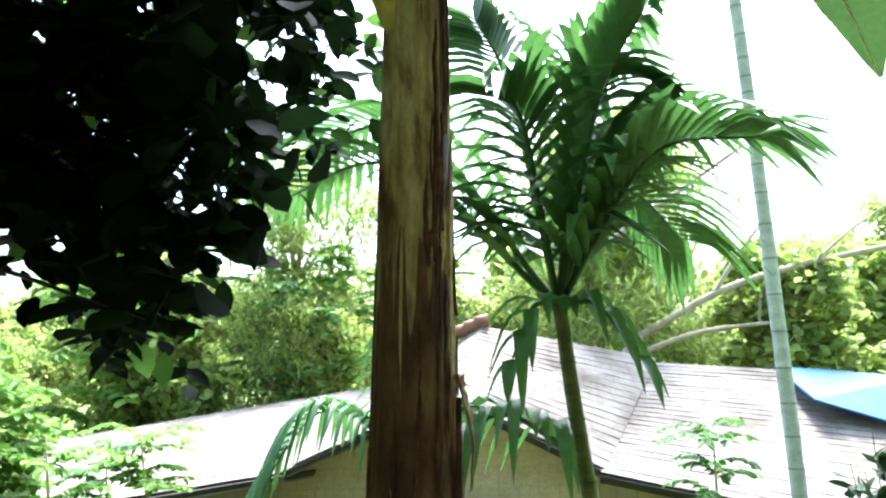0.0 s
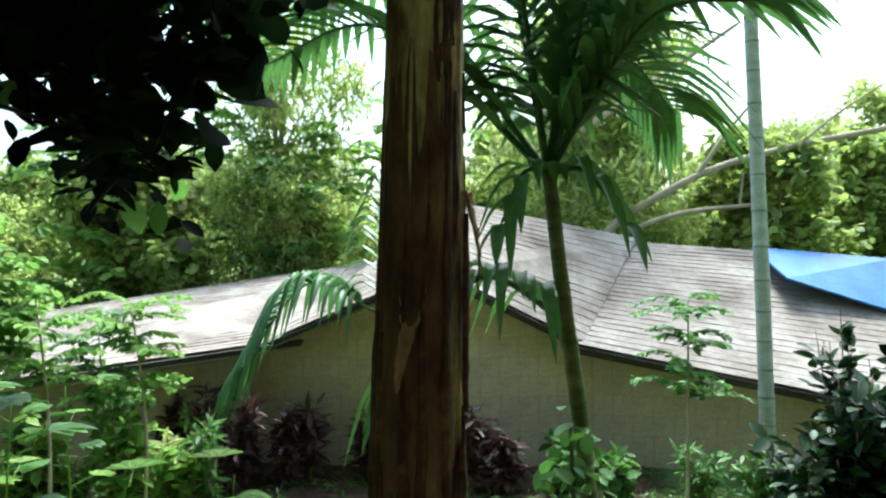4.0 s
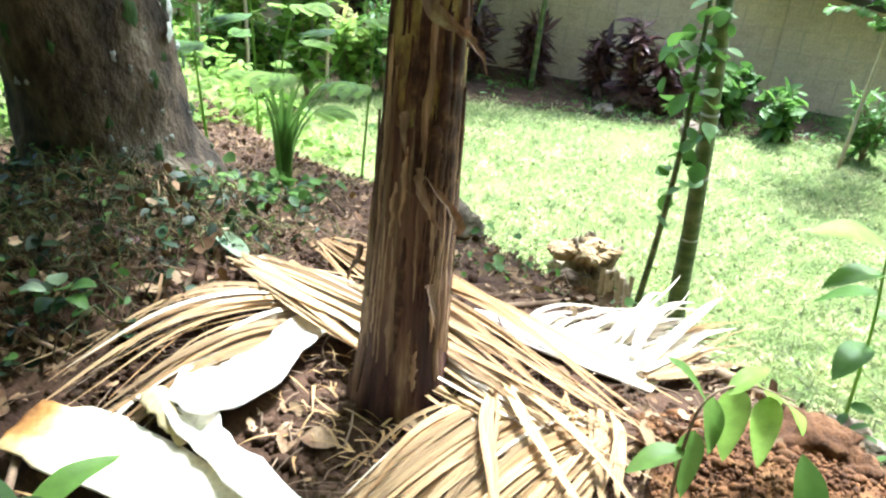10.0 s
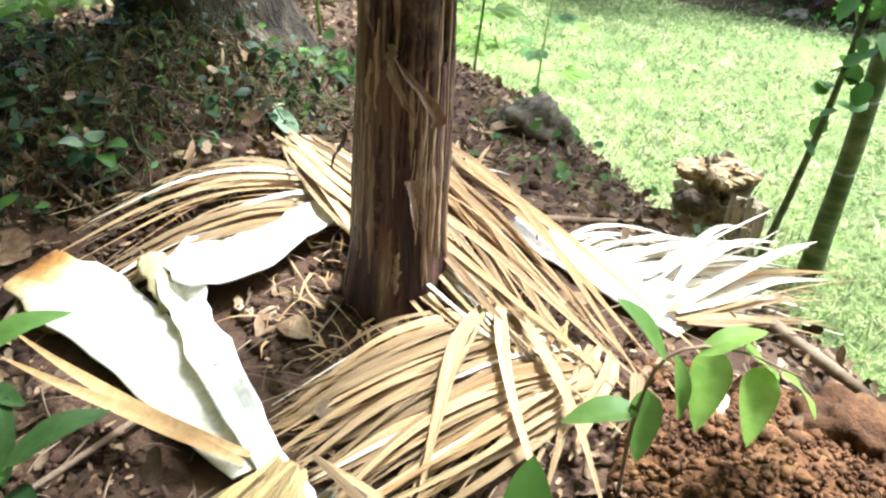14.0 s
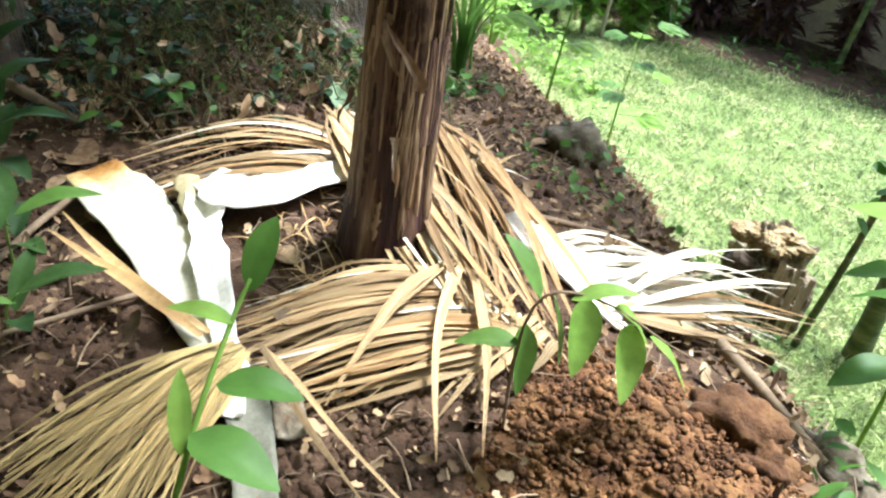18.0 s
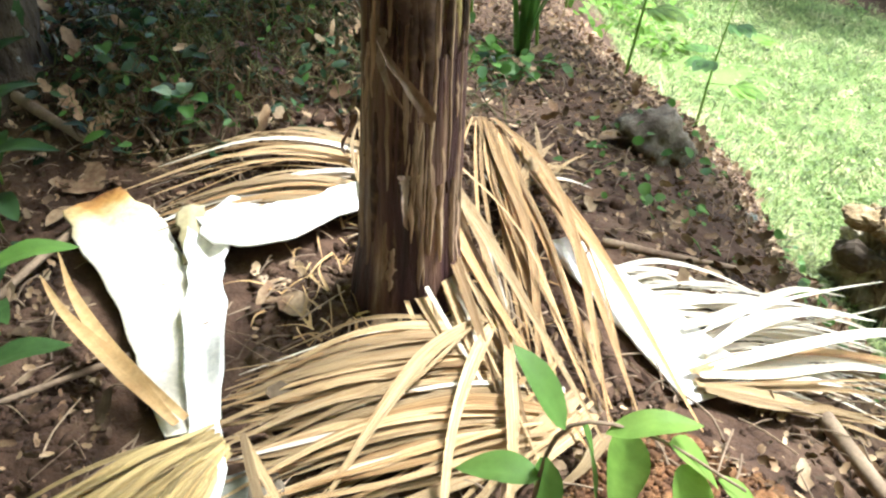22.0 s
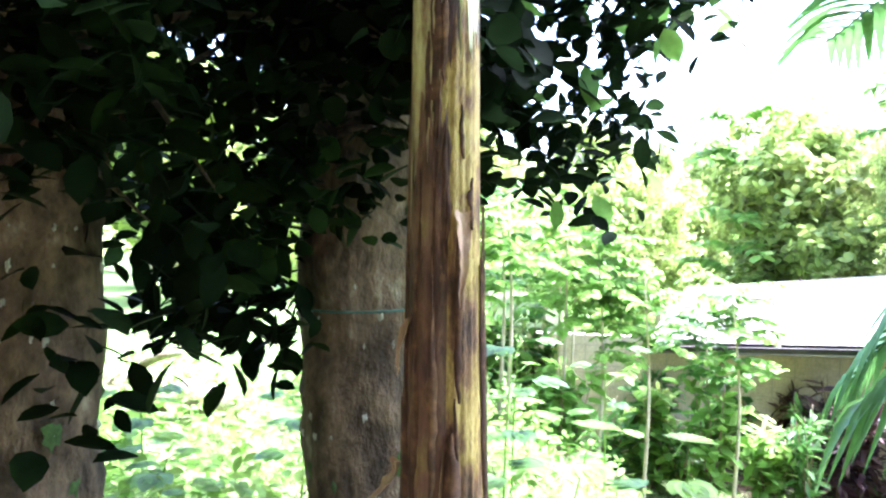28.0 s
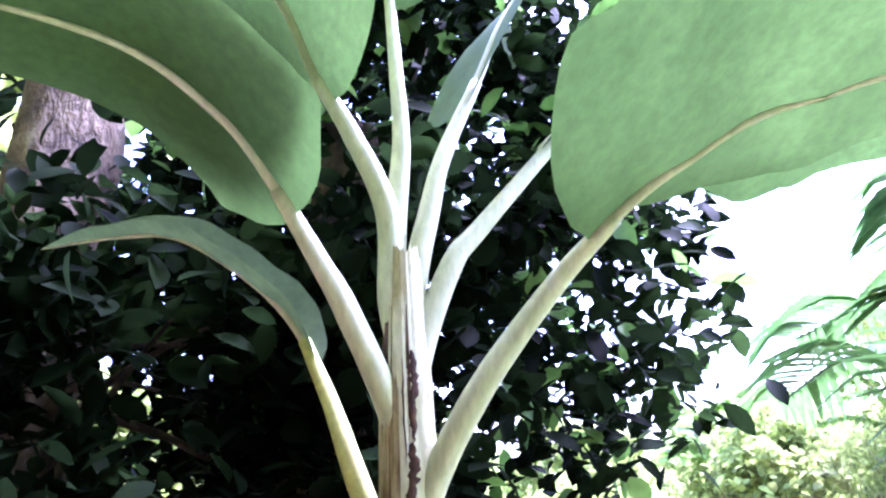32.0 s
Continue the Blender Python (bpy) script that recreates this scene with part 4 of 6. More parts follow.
    while len(tw) < 440:
        c = Vector((rnd.uniform(-1.5, -0.36), rnd.uniform(1.3, 2.0), rnd.uniform(1.6, 3.3)))
        if crown_gap(c) or c.z < low_edge(c) or c.x / c.y > -0.19 - 0.02 * (c.z - 2) or noise.noise(c * 3.4 + Vector((7, 0, 0))) < 0.0:
            continue
        tw.append(c)
    part("low_branch_foliage", foliage("low_branch_foliage", tw, 5, 0.095, "round", 41, 0.06), SHADELEAF, a, "rounded leaves of a low branch, coloured dark for shade")
    for i in range(8):
        e = rnd.choice(tw)
        p = Vector((-1.9, 1.9, e.z + 0.2))
        part("limb", mesh("limb", *tube(smooth_path([p, p.lerp(e, 0.5) + Vector((0, 0, 0.1)), e], 8), lambda t: 0.018 * (1.1 - t), 6, 0.05)), BARK, a)


build_big_trees()


# ---- palms ----
def palm_frond(parent, base, tip, sag, n, length, mat, seed, width=0.022, hang=0.5, single=True):
    """A feather leaf: an arched rachis and two rows of leaflets, each folded."""
    rnd = random.Random(seed)
    base, tip = Vector(base), Vector(tip)
    mid = base.lerp(tip, 0.5) + Vector((0, 0, sag))
    path = smooth_path([base, mid, tip], 26)
    fr = frame_of(path)
    rib = part("rachis", mesh("rachis", *tube(path, lambda t: 0.016 * (1 - 0.85 * t) + 0.002, 6)), mat, parent)
    pieces = []
    for side in (-1, 1):
        for j in range(n):
            t = 0.12 + 0.86 * j / (n - 1)
            q, a, s, u = fr[min(26, int(t * 26))]
            L = length * (0.55 + 0.45 * math.sin(math.pi * min(1, 0.2 + t * 0.75))) * rnd.uniform(0.88, 1.08)
            d = (a * (0.45 + 0.5 * t) + s * side * (1.0 - 0.45 * t) + u * 0.25).normalized()
            end = q + d * L + Vector((0, 0, -hang * L * rnd.uniform(0.6, 1.2)))
            pth = smooth_path([q, q + d * L * 0.5 + Vector((0, 0, -0.04 * L)), end], 5)
            w = width * rnd.uniform(0.8, 1.2)
            pieces.append(blade(pth, lambda e, w=w: w * min(1, 0.3 + e * 4) * (1 - e**3) + 0.001, 0.45, 2))
    if single:
        for v, f in pieces:
            part("leaflet", mesh("leaflet", v, f), mat, rib)
    else:
        part("foliage", mesh("foliage", *joined(pieces)), mat, rib)


def build_palms():
    p = empty("areca_palm", (0.81, 3.4, LOT_Z), "young green areca palm with ringed stem and arching fronds", "palm")
    P = ((0.81, 3.4, -1.12), (0.76, 3.33, -0.2), (0.69, 3.26, 0.6), (0.6, 3.21, 1.3), (0.54, 3.2, 1.9))
    part("trunk", mesh("trunk", *tube(smooth_path(P, 40), lambda t: 0.047 - 0.016 * t + 0.022 * math.exp(-t * 18), 12, 0.05)), PALMTRUNK, p, "green-brown stem with pale rings")
    path = smooth_path(P, 40)
    for i in range(3, 40, 4):
        q = path[i]
        part("ring", mesh("ring", *tube([q - Vector((0, 0, 0.007)), q + Vector((0, 0, 0.007))], [0.0495 - 0.016 * i / 40] * 2, 12)), TRUNKRING if i < 20 else PALMTRUNK, p)
    top = Vector((0.54, 3.2, 1.85))
    for i, (tip, sag) in enumerate((((0.96, 3.0, 3.15), 0.25), ((1.36, 2.85, 2.5), 0.3), ((0.22, 3.3, 3.3), 0.3), ((-1.0, 4.4, 2.65), 0.45), ((-0.75, 4.2, 2.95), 0.45), ((1.3, 3.7, 2.2), 0.4), ((0.8, 3.1, 2.95), 0.35), ((0.28, 2.95, 2.75), 0.35), ((1.15, 3.5, 2.75), 0.35))):
        palm_frond(p, top, tip, sag, 26, 0.62, PALM, 60 + i, 0.032)
    for i, tip in enumerate(((0.3, 3.05, 1.6), (0.85, 3.05, 1.6))):
        palm_frond(p, top, tip, 0.12, 5, 0.26, PALM, 80 + i, 0.03, 0.8)
    palm_frond(p, (0.6, 3.21, 1.2), (-0.17, 2.95, 0.98), 0.3, 16, 0.42, PALM, 71, 0.03, 0.9)
    # slender palm nearer the house
    k = empty("areca_palm", (-0.66, 7.94, LOT_Z), "slender young areca palm with one drooping frond", "palm")
    part("trunk", mesh("trunk", *tube(smooth_path([(-0.66, 7.94, -1.1), (-0.6, 7.94, 0), (-0.55, 7.94, 0.88)], 16), lambda t: 0.035 - 0.014 * t, 9, 0.04)), PALMTRUNK, k)
    palm_frond(k, (-0.55, 7.94, 0.86), (-2.07, 7.8, 0.18), 0.66, 26, 0.78, PALM, 83, 0.045, 1.0)
    palm_frond(k, (-0.55, 7.94, 0.88), (-0.46, 8.2, 2.4), 0.12, 14, 0.62, PALM, 84, 0.043, 0.8)
    # tall pale trunk by the house
    q = empty("areca_palm", (3.45, 7.3, LOT_Z), "tall pale grey ringed areca palm trunk", "palm")
    Q = ((3.46, 7.3, -1.15), (3.43, 7.3, 1.0), (3.37, 7.3, 3.6), (3.32, 7.3, 5.2), (3.2, 7.3, 8.6))
    tall = smooth_path(Q, 60)
    part("trunk", mesh("trunk", *tube(tall, lambda t: 0.078 - 0.015 * t, 14, 0.03)), GREYTRUNK, q)
    for i in range(4, 50, 2):
        part("ring", mesh("ring", *tube([tall[i] - Vector((0, 0, 0.01)), tall[i] + Vector((0, 0, 0.01))], [0.0805 - 0.015 * i / 60] * 2, 14)), TRUNKRING, q)
    for i, tip in enumerate(((5.0, 8.0, 9.0), (1.4, 8.2, 8.8), (3.2, 5.6, 9.0), (3.0, 9.3, 9.2))):
        palm_frond(q, (3.2, 7.3, 8.55), tip, 0.6, 20, 0.7, PALM, 90 + i, 0.035, single=False)


in_yard(build_palms)


# ---- dry fronds round the stem ----
def strip(a, b, width, arch, seed, turn=0.0, point=True, z=None):
    """A dry leaflet lying from a to b, slightly arched and twisted, folded down its middle."""
    rnd = random.Random(seed)
    a, b = Vector(a), Vector(b)
    L = (b - a).length
    side = Vector((-(b - a).y, (b - a).x, 0)).normalized()
    pts = [a]
    for k in (0.3, 0.62):
        q = a.lerp(b, k) + side * (turn * L * math.sin(math.pi * k) + rnd.uniform(-0.02, 0.02) * L) + Vector((0, 0, arch * math.sin(math.pi * k) + rnd.uniform(0, 0.01)))
        pts.append(q)
    pts.append(b)
    path = smooth_path(pts, 12)
    ph = rnd.uniform(0, 6)
    w = width
    v, f = blade(path, lambda t: w * (min(1, 0.45 + t * 2.2)) * ((1 - t**2.4) if point else 1) * (0.92 + 0.12 * math.sin(ph + 9 * t)) + 0.0015, rnd.uniform(0.1, 0.55) * rnd.choice((1, 1, -1)), 4)
    return streaked(mesh("leaflet", v, f), 4, 12, L)


def strips(parent, starts, ends, n, width, arch, seed, lift=0.0, turn=0.0, jitter=0.05, mat=None, level=None):
    """Leaflets from along one line to along another, as parts."""
    rnd = random.Random(seed)
    s, e = [Vector(p) for p in starts], [Vector(p) for p in ends]
    sp, ep = smooth_path(s, 40), smooth_path(e, 40)
    for i in range(n):
        u = min(0.999, max(0, (i + 0.5 + rnd.uniform(-1.3, 1.3)) / n))
        a, b = sp[int(u * 40)].copy(), ep[int(u * 40)].copy()
        a = a.lerp(b, rnd.uniform(-0.02, 0.04))
        b = b + (b - a).normalized() * rnd.uniform(-jitter, jitter) + Vector((rnd.uniform(-1, 1), rnd.uniform(-1, 1), 0)) * jitter * (0.4 if rnd.random() < 0.75 else 1.3)
        a.z, b.z = gz(a.x, a.y) + 0.014 + lift + rnd.uniform(0, 0.025), gz(b.x, b.y) + 0.01 + lift * 0.4 + rnd.uniform(0, 0.02)
        if level:
            b.z = rnd.uniform(*level)
        part("leaflet", strip(a, b, width * rnd.choice((0.22, 0.3, 0.5, 0.7, 0.9, 1.0, 1.15, 1.45)) * rnd.uniform(0.85, 1.15), arch * rnd.uniform(0.5, 1.4), seed * 100 + i, turn + rnd.uniform(-0.07, 0.07)), mat or rnd.choice((STRAW,) * 6 + (BROWNSTRAW,) * 2 + (PALESTRAW,)), parent)


def sheet(parent, name, path, width, curl, mat, label, lift=0.012, edge=0.08, seed=1):
    """A thick sheath or midrib sheet lying along a path, its long edges curled up."""
    pts = []
    for x, y, h in path:
        pts.append((x, y, gz(x, y) + lift + h))
    pth = smooth_path(pts, 24)
    v, f = blade(pth, lambda t: width(t) * (1 + edge * noise.noise(Vector((t * 7, seed, 0))) + 0.6 * edge * noise.noise(Vector((t * 26, seed, 3)))), curl, 8, up=(0, 0, 1))
    me = mesh(name, v, f)
    ob = part(name, me, mat, parent, label)
    sol = ob.modifiers.new("thick", "SOLIDIFY")
    sol.thickness = 0.006
    return ob


def build_fronds():
    G = "mulch fronds round the stem"
    # frond whose pale sheath lies in front of the stem
    a = empty("dry_palm_frond", (-0.5, 0.7, 0), "fallen dry areca frond with broad pale sheath", "palm frond", G)
    sheet(a, "sheath", ((-0.905, 0.735, 0.035), (-0.86, 0.737, 0.03), (-0.68, 0.737, 0.015), (-0.49, 0.708, 0.005), (-0.25, 0.64, 0.005), (-0.05, 0.58, 0.02)), lambda t: float(np.interp(t, (0, 0.06, 0.3, 0.6, 1), (0.03, 0.068, 0.1, 0.09, 0.05))), 0.22, SHEATH_TIP, "bright cream inner face with scorched orange-brown tip", lift=0.024, edge=0.2)
    sheet(a, "sheath_fold", ((-0.58, 0.905, 0.04), (-0.46, 0.825, 0.03), (-0.28, 0.725, 0.034), (-0.1, 0.628, 0.034), (0.07, 0.54, 0.04), (0.16, 0.48, 0.04)), lambda t: float(np.interp(t, (0, 0.15, 0.5, 0.8, 1), (0.05, 0.046, 0.036, 0.028, 0.02))), 0.55, SHEATH, "folded cream edge of the sheath", edge=0.45, seed=4)
    sheet(a, "rachis", ((0.07, 0.57, 0.02), (0.2, 0.49, 0.025), (0.34, 0.4, 0.03), (0.6, 0.2, 0.03)), lambda t: 0.045 - 0.008 * t, 0.25, SHEATH_OUT, "grey-brown back of the leaf stalk", seed=6)
    sheet(a, "scale", ((0.1, 0.62, 0.01), (0.17, 0.6, 0.015), (0.26, 0.54, 0.01)), lambda t: 0.03, 0.4, STONE, "grey ribbed scrap of sheath", seed=9)
    strips(a, [(-0.02, 0.6, 0), (0.05, 0.6, 0)], [(-0.04, 0.13, 0), (0.1, 0.17, 0), (0.24, 0.31, 0)], 120, 0.0056, 0.035, 3, 0.03, jitter=0.07, mat=GOLDSTRAW)
    for k, (x, y, wd, turn) in enumerate(((-0.74, 0.535, 0.017, 0.03), (-0.8, 0.6, 0.015, 0.05))):
        part("leaflet", strip((-0.06, 0.555 + 0.02 * k, gz(-0.06, 0.56) + 0.075), (x, y, gz(x, y) + 0.03), wd, 0.04, 401 + k, turn), RACHIS, a, "olive-yellow leaflet")
    strips(a, [(0.02, 0.64, 0), (0.05, 0.63, 0)], [(0.44, 0.56, 0), (0.5, 0.54, 0)], 2, 0.009, 0.03, 5, 0.05, mat=STRAW)
    # frond lying across in front, leaflet tips to the left
    b = empty("dry_palm_frond", (0.3, 0.9, 0), "fallen dry areca frond with straw-coloured leaflets", "palm frond", G)
    strips(b, [(0.14, 1.19, 0), (0.33, 1.15, 0), (0.47, 1.09, 0)], [(-0.1, 0.74, 0), (0.03, 0.67, 0), (0.2, 0.6, 0)], 150, 0.0115, 0.034, 7, 0.0, jitter=0.08)
    strips(b, [(0.13, 1.2, 0), (0.16, 1.2, 0)], [(0.24, 0.6, 0), (0.36, 0.62, 0)], 2, 0.015, 0.03, 8, 0.045, mat=STRAW)
    strips(b, [(0.14, 1.2, 0), (0.17, 1.19, 0)], [(0.53, 0.67, 0), (0.58, 0.72, 0)], 2, 0.016, 0.03, 18, 0.05, mat=STRAW)
    strips(b, [(0.3, 1.2, 0), (0.5, 1.12, 0)], [(0.3, 0.82, 0), (0.5, 0.9, 0)], 7, 0.014, 0.03, 9, 0.02)
    # long frond whose rachis passes behind the stem
    c = empty("dry_palm_frond", (0.0, 1.5, 0), "fallen dry areca frond passing behind the banana stem", "palm frond", G)
    strips(c, [(-0.79, 1.52, 0), (-0.76, 1.6, 0), (-0.62, 1.64, 0)], [(0.1, 1.04, 0), (0.34, 1.02, 0), (0.48, 1.08, 0)], 46, 0.0125, 0.05, 15, 0.035, jitter=0.1)
    strips(c, [(-0.7, 1.92, 0), (-0.62, 1.96, 0), (-0.5, 1.95, 0)], [(0.14, 1.14, 0), (0.36, 1.06, 0), (0.5, 1.16, 0), (0.56, 1.26, 0)], 16, 0.017, 0.035, 11, 0.02, jitter=0.08, mat=BROWNSTRAW)
    sheet(c, "scale", ((-0.32, 1.66, 0.04), (-0.22, 1.6, 0.05), (-0.13, 1.54, 0.04)), lambda t: 0.03, 0.5, STONE, "grey scrap of sheath", seed=19)
    # pale frond spread to the right
    e = empty("dry_palm_frond", (0.5, 1.6, 0), "fallen bleached areca frond with spread leaflets", "palm frond", G)
    sheet(e, "sheath", ((-0.02, 1.6, 0.01), (0.12, 1.55, 0.015), (0.3, 1.5, 0.015), (0.56, 1.415, 0.015)), lambda t: 0.04 + 0.05 * t, 0.1, SHEATH, "bright cream inner face of the leaf sheath", seed=8)
    strips(e, [(0.14, 1.6, 0), (0.34, 1.54, 0), (0.53, 1.45, 0)], [(0.3, 1.74, 0), (0.46, 1.84, 0), (0.62, 1.88, 0), (0.72, 1.82, 0), (0.76, 1.7, 0)], 96, 0.0095, 0.03, 13, 0.0, jitter=0.09, mat=PALESTRAW, level=(-0.25, -0.13))
    strips(e, [(0.4, 1.5, 0), (0.54, 1.42, 0)], [(0.56, 1.96, 0), (0.82, 1.99, 0)], 6, 0.014, 0.05, 14, 0.02, jitter=0.06, mat=PALESTRAW, level=(-0.12, -0.03))
    strips(e, [(0.48, 1.38, 0), (0.55, 1.38, 0)], [(0.8, 1.98, 0), (0.86, 1.84, 0), (0.84, 1.66, 0)], 14, 0.013, 0.02, 21, 0.01, jitter=0.06, level=(-0.2, -0.12))
    # frond to the left, behind the sheath
    d = empty("dry_palm_frond", (-0.6, 1.2, 0), "fallen dry areca frond with curved tan leaflets", "palm frond", G)
    strips(d, [(-0.4, 1.42, 0), (-0.52, 1.5, 0)], [(-0.82, 0.92, 0), (-0.94, 0.99, 0)], 16, 0.0115, 0.05, 17, 0.02, -0.09, jitter=0.09)
    strips(d, [(-0.34, 1.3, 0), (-0.44, 1.42, 0)], [(-0.66, 0.78, 0), (-0.82, 0.86, 0)], 24, 0.0115, 0.04, 23, 0.01, -0.08, jitter=0.1)
    sheet(d, "sheath", ((-0.39, 1.37, 0.02), (-0.42, 1.22, 0.02), (-0.455, 1.06, 0.02), (-0.52, 0.975, 0.02), (-0.63, 0.945, 0.035)), lambda t: float(np.interp(t, (0, 0.4, 0.62, 0.85, 1), (0.055, 0.062, 0.085, 0.1, 0.06))), 0.16, SHEATH, "bright cream torn sheath", lift=0.035, edge=0.25, seed=11)
    sheet(d, "curled_flap", ((-0.66, 0.905, 0.06), (-0.62, 0.875, 0.065), (-0.57, 0.845, 0.04), (-0.52, 0.815, 0.02)), lambda t: 0.026 + 0.008 * math.sin(5 * t), -0.25, OLIVETAN, "olive-tan curled back of the torn sheath", lift=0.03, edge=0.5, seed=15)
    strips(d, [(-0.2, 1.66, 0), (-0.3, 1.7, 0)], [(-0.7, 1.96, 0), (-0.3, 2.06, 0), (-0.1, 1.9, 0)], 14, 0.014, 0.03, 19, 0.01, jitter=0.1)


build_fronds()


# ---- distance ----
def far_tree(name, seed, height, crown, leaf, kind, mat, label):
    rnd = random.Random(seed)
    t = empty(name, (0, 0, 0), label, "tree")
    lean = Vector((rnd.uniform(-0.06, 0.06), rnd.uniform(-0.06, 0.06), 1)) * height
    path = smooth_path([(0, 0, -0.3), lean * 0.4 + Vector((rnd.uniform(-0.2, 0.2), 0, 0)), lean * 0.85], 10)
    part("trunk", mesh("trunk", *tube(path, lambda e: height * 0.018 * (1.2 - e), 8, 0.1, seed)), PALEBRANCH, t)
    tw = []
    for i in range(int(16 * crown)):
        w, h = rnd.uniform(0, 6.28), rnd.uniform(0.3, 1.05)
        r = height * 0.24 * rnd.random() ** 0.5 * (1.15 - 0.6 * abs(h - 0.6))
        c = lean * h + Vector((math.cos(w) * r, math.sin(w) * r, 0))
        q = path[min(10, int(h * 9))]
        if i % 3 == 0:
            part("limb", mesh("limb", *tube(smooth_path([q, q.lerp(c, 0.5) + Vector((0, 0, 0.15)), c], 5), lambda e: height * 0.006 * (1.1 - e), 5)), PALEBRANCH, t)
        tw += crown_points(rnd, c, height * 0.075, 9, 0.7, 0.2)
    part("crown", foliage("crown", tw, 13, leaf, kind, seed, height * 0.03), mat, t)
    return t


def build_distance():
    rnd = random.Random(77)
    protos = [
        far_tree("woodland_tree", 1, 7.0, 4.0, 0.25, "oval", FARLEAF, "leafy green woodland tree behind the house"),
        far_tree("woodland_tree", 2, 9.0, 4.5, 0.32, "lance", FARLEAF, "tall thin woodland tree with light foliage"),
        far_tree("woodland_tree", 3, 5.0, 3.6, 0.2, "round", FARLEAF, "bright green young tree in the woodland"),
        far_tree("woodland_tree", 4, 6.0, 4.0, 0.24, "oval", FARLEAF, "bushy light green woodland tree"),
    ]
    for p in protos:
        tagged(p, group="woodland trees")
    spots = []
    for ring, n in ((13, 16), (17, 20), (23, 26), (32, 30)):
        for i in range(n):
            w = radians(-52 + 190 * (i + rnd.uniform(0.1, 0.9)) / n)
            r = ring * rnd.uniform(0.9, 1.12)
            spots.append((r * math.sin(w * -1 + radians(0)), r * math.cos(w), ring))
    for k, (x, y, ring) in enumerate(spots):
        if abs(x) < 6 and y < 11.5:
            continue
        p = protos[k % 4] if k >= 4 else protos[k]
        s = (1.6 + ring * 0.17) / (7.4, 9.4, 5.3, 6.4)[k % 4] * rnd.uniform(0.65, 1.2)
        m = Matrix.Translation((x, y, lot_z(x, y))) @ Matrix.Rotation(rnd.uniform(0, 6.28), 4, "Z") @ Matrix.Scale(s, 4)
        if k < 4:
            p.matrix_basis = m
        else:
            q = copy_thing(p, m)
            q.matrix_basis = m
    # unseen tall trees added behind the camera to block sky light from there
    for i in range(15):
        w = radians(118 + 150 * i / 14 + rnd.uniform(-4, 4))
        r = rnd.uniform(3.2, 6.5)
        x, y = r * math.sin(w) + 0.6, r * math.cos(w) - 0.3
        m = Matrix.Translation((x, y, lot_z(x, y))) @ Matrix.Rotation(rnd.uniform(0, 6.28), 4, "Z") @ Matrix.Scale(rnd.uniform(1.0, 1.35), 4)
        # the copies carry the woodland trees' labels
        copy_thing(protos[i % 4], m).matrix_basis = m
    # more unseen trees, added on the right to darken the near side
    for i in range(10):
        w = radians(70 + 50 * i / 9 + rnd.uniform(-3, 3))
        r = rnd.uniform(4.5, 7.5)
        x, y = r * math.sin(w) + 0.8, r * math.cos(w) - 0.6
        m = Matrix.Translation((x, y, lot_z(x, y))) @ Matrix.Rotation(rnd.uniform(0, 6.28), 4, "Z") @ Matrix.Scale(rnd.uniform(0.9, 1.25), 4)
        copy_thing(protos[(3, 0)[i % 2]], m).matrix_basis = m
    # two taller feathery trees
    for x, y, s in ((2.6, 12.6, 0.72), (-3.2, 15.0, 0.75), (3.6, 14.5, 0.8)):
        m = Matrix.Translation((x, y, lot_z(x, y))) @ Matrix.Scale(s, 4)
        copy_thing(protos[1], m).matrix_basis = m
    # hills
    xs, r = np.linspace(radians(-75), radians(150), 160), []
    v = []
    for i, w in enumerate(xs):
        for j, (d, h) in enumerate(((45, -1.0), (60, 4.0), (90, 8.0), (120, 11.0))):
            hh = h * (1 + 0.35 * noise.noise(Vector((w * 3, j, 0)))) + (0.9 * noise.noise(Vector((w * 60, j, 2))) if j else 0)
            v.append((-d * math.sin(w), d * math.cos(w), hh))
    f = [(4 * i + j, 4 * i + 4 + j, 4 * i + 5 + j, 4 * i + 1 + j) for i in range(159) for j in range(3)]
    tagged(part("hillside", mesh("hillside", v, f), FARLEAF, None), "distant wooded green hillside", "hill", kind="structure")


in_yard(build_distance)

# ---- litter, clods and small growth ----
def lumps(name, at, size, seed, squash=0.7):
    """Many small rough lumps in one mesh."""
    r = np.random.RandomState(seed)
    g = (1 + 5**0.5) / 2
    tv = np.array([(-1, g, 0), (1, g, 0), (-1, -g, 0), (1, -g, 0), (0, -1, g), (0, 1, g), (0, -1, -g), (0, 1, -g), (g, 0, -1), (g, 0, 1), (-g, 0, -1), (-g, 0, 1)]) / 1.9
    tf = np.array([(0, 11, 5), (0, 5, 1), (0, 1, 7), (0, 7, 10), (0, 10, 11), (1, 5, 9), (5, 11, 4), (11, 10, 2), (10, 7, 6), (7, 1, 8), (3, 9, 4), (3, 4, 2), (3, 2, 6), (3, 6, 8), (3, 8, 9), (4, 9, 5), (2, 4, 11), (6, 2, 10), (8, 6, 7), (9, 8, 1)])
    n = len(at)
    v = tv[None] * r.uniform(0.65, 1.2, (n, 12, 1)) * size[:, None, None] * r.uniform(0.6, 1.3, (n, 1, 3))
    v[:, :, 2] *= squash
    v += np.asarray(at)[:, None]
    return big_mesh(name, v.reshape(-1, 3), (tf[None] + (np.arange(n) * 12)[:, None, None]).reshape(-1, 3), False)


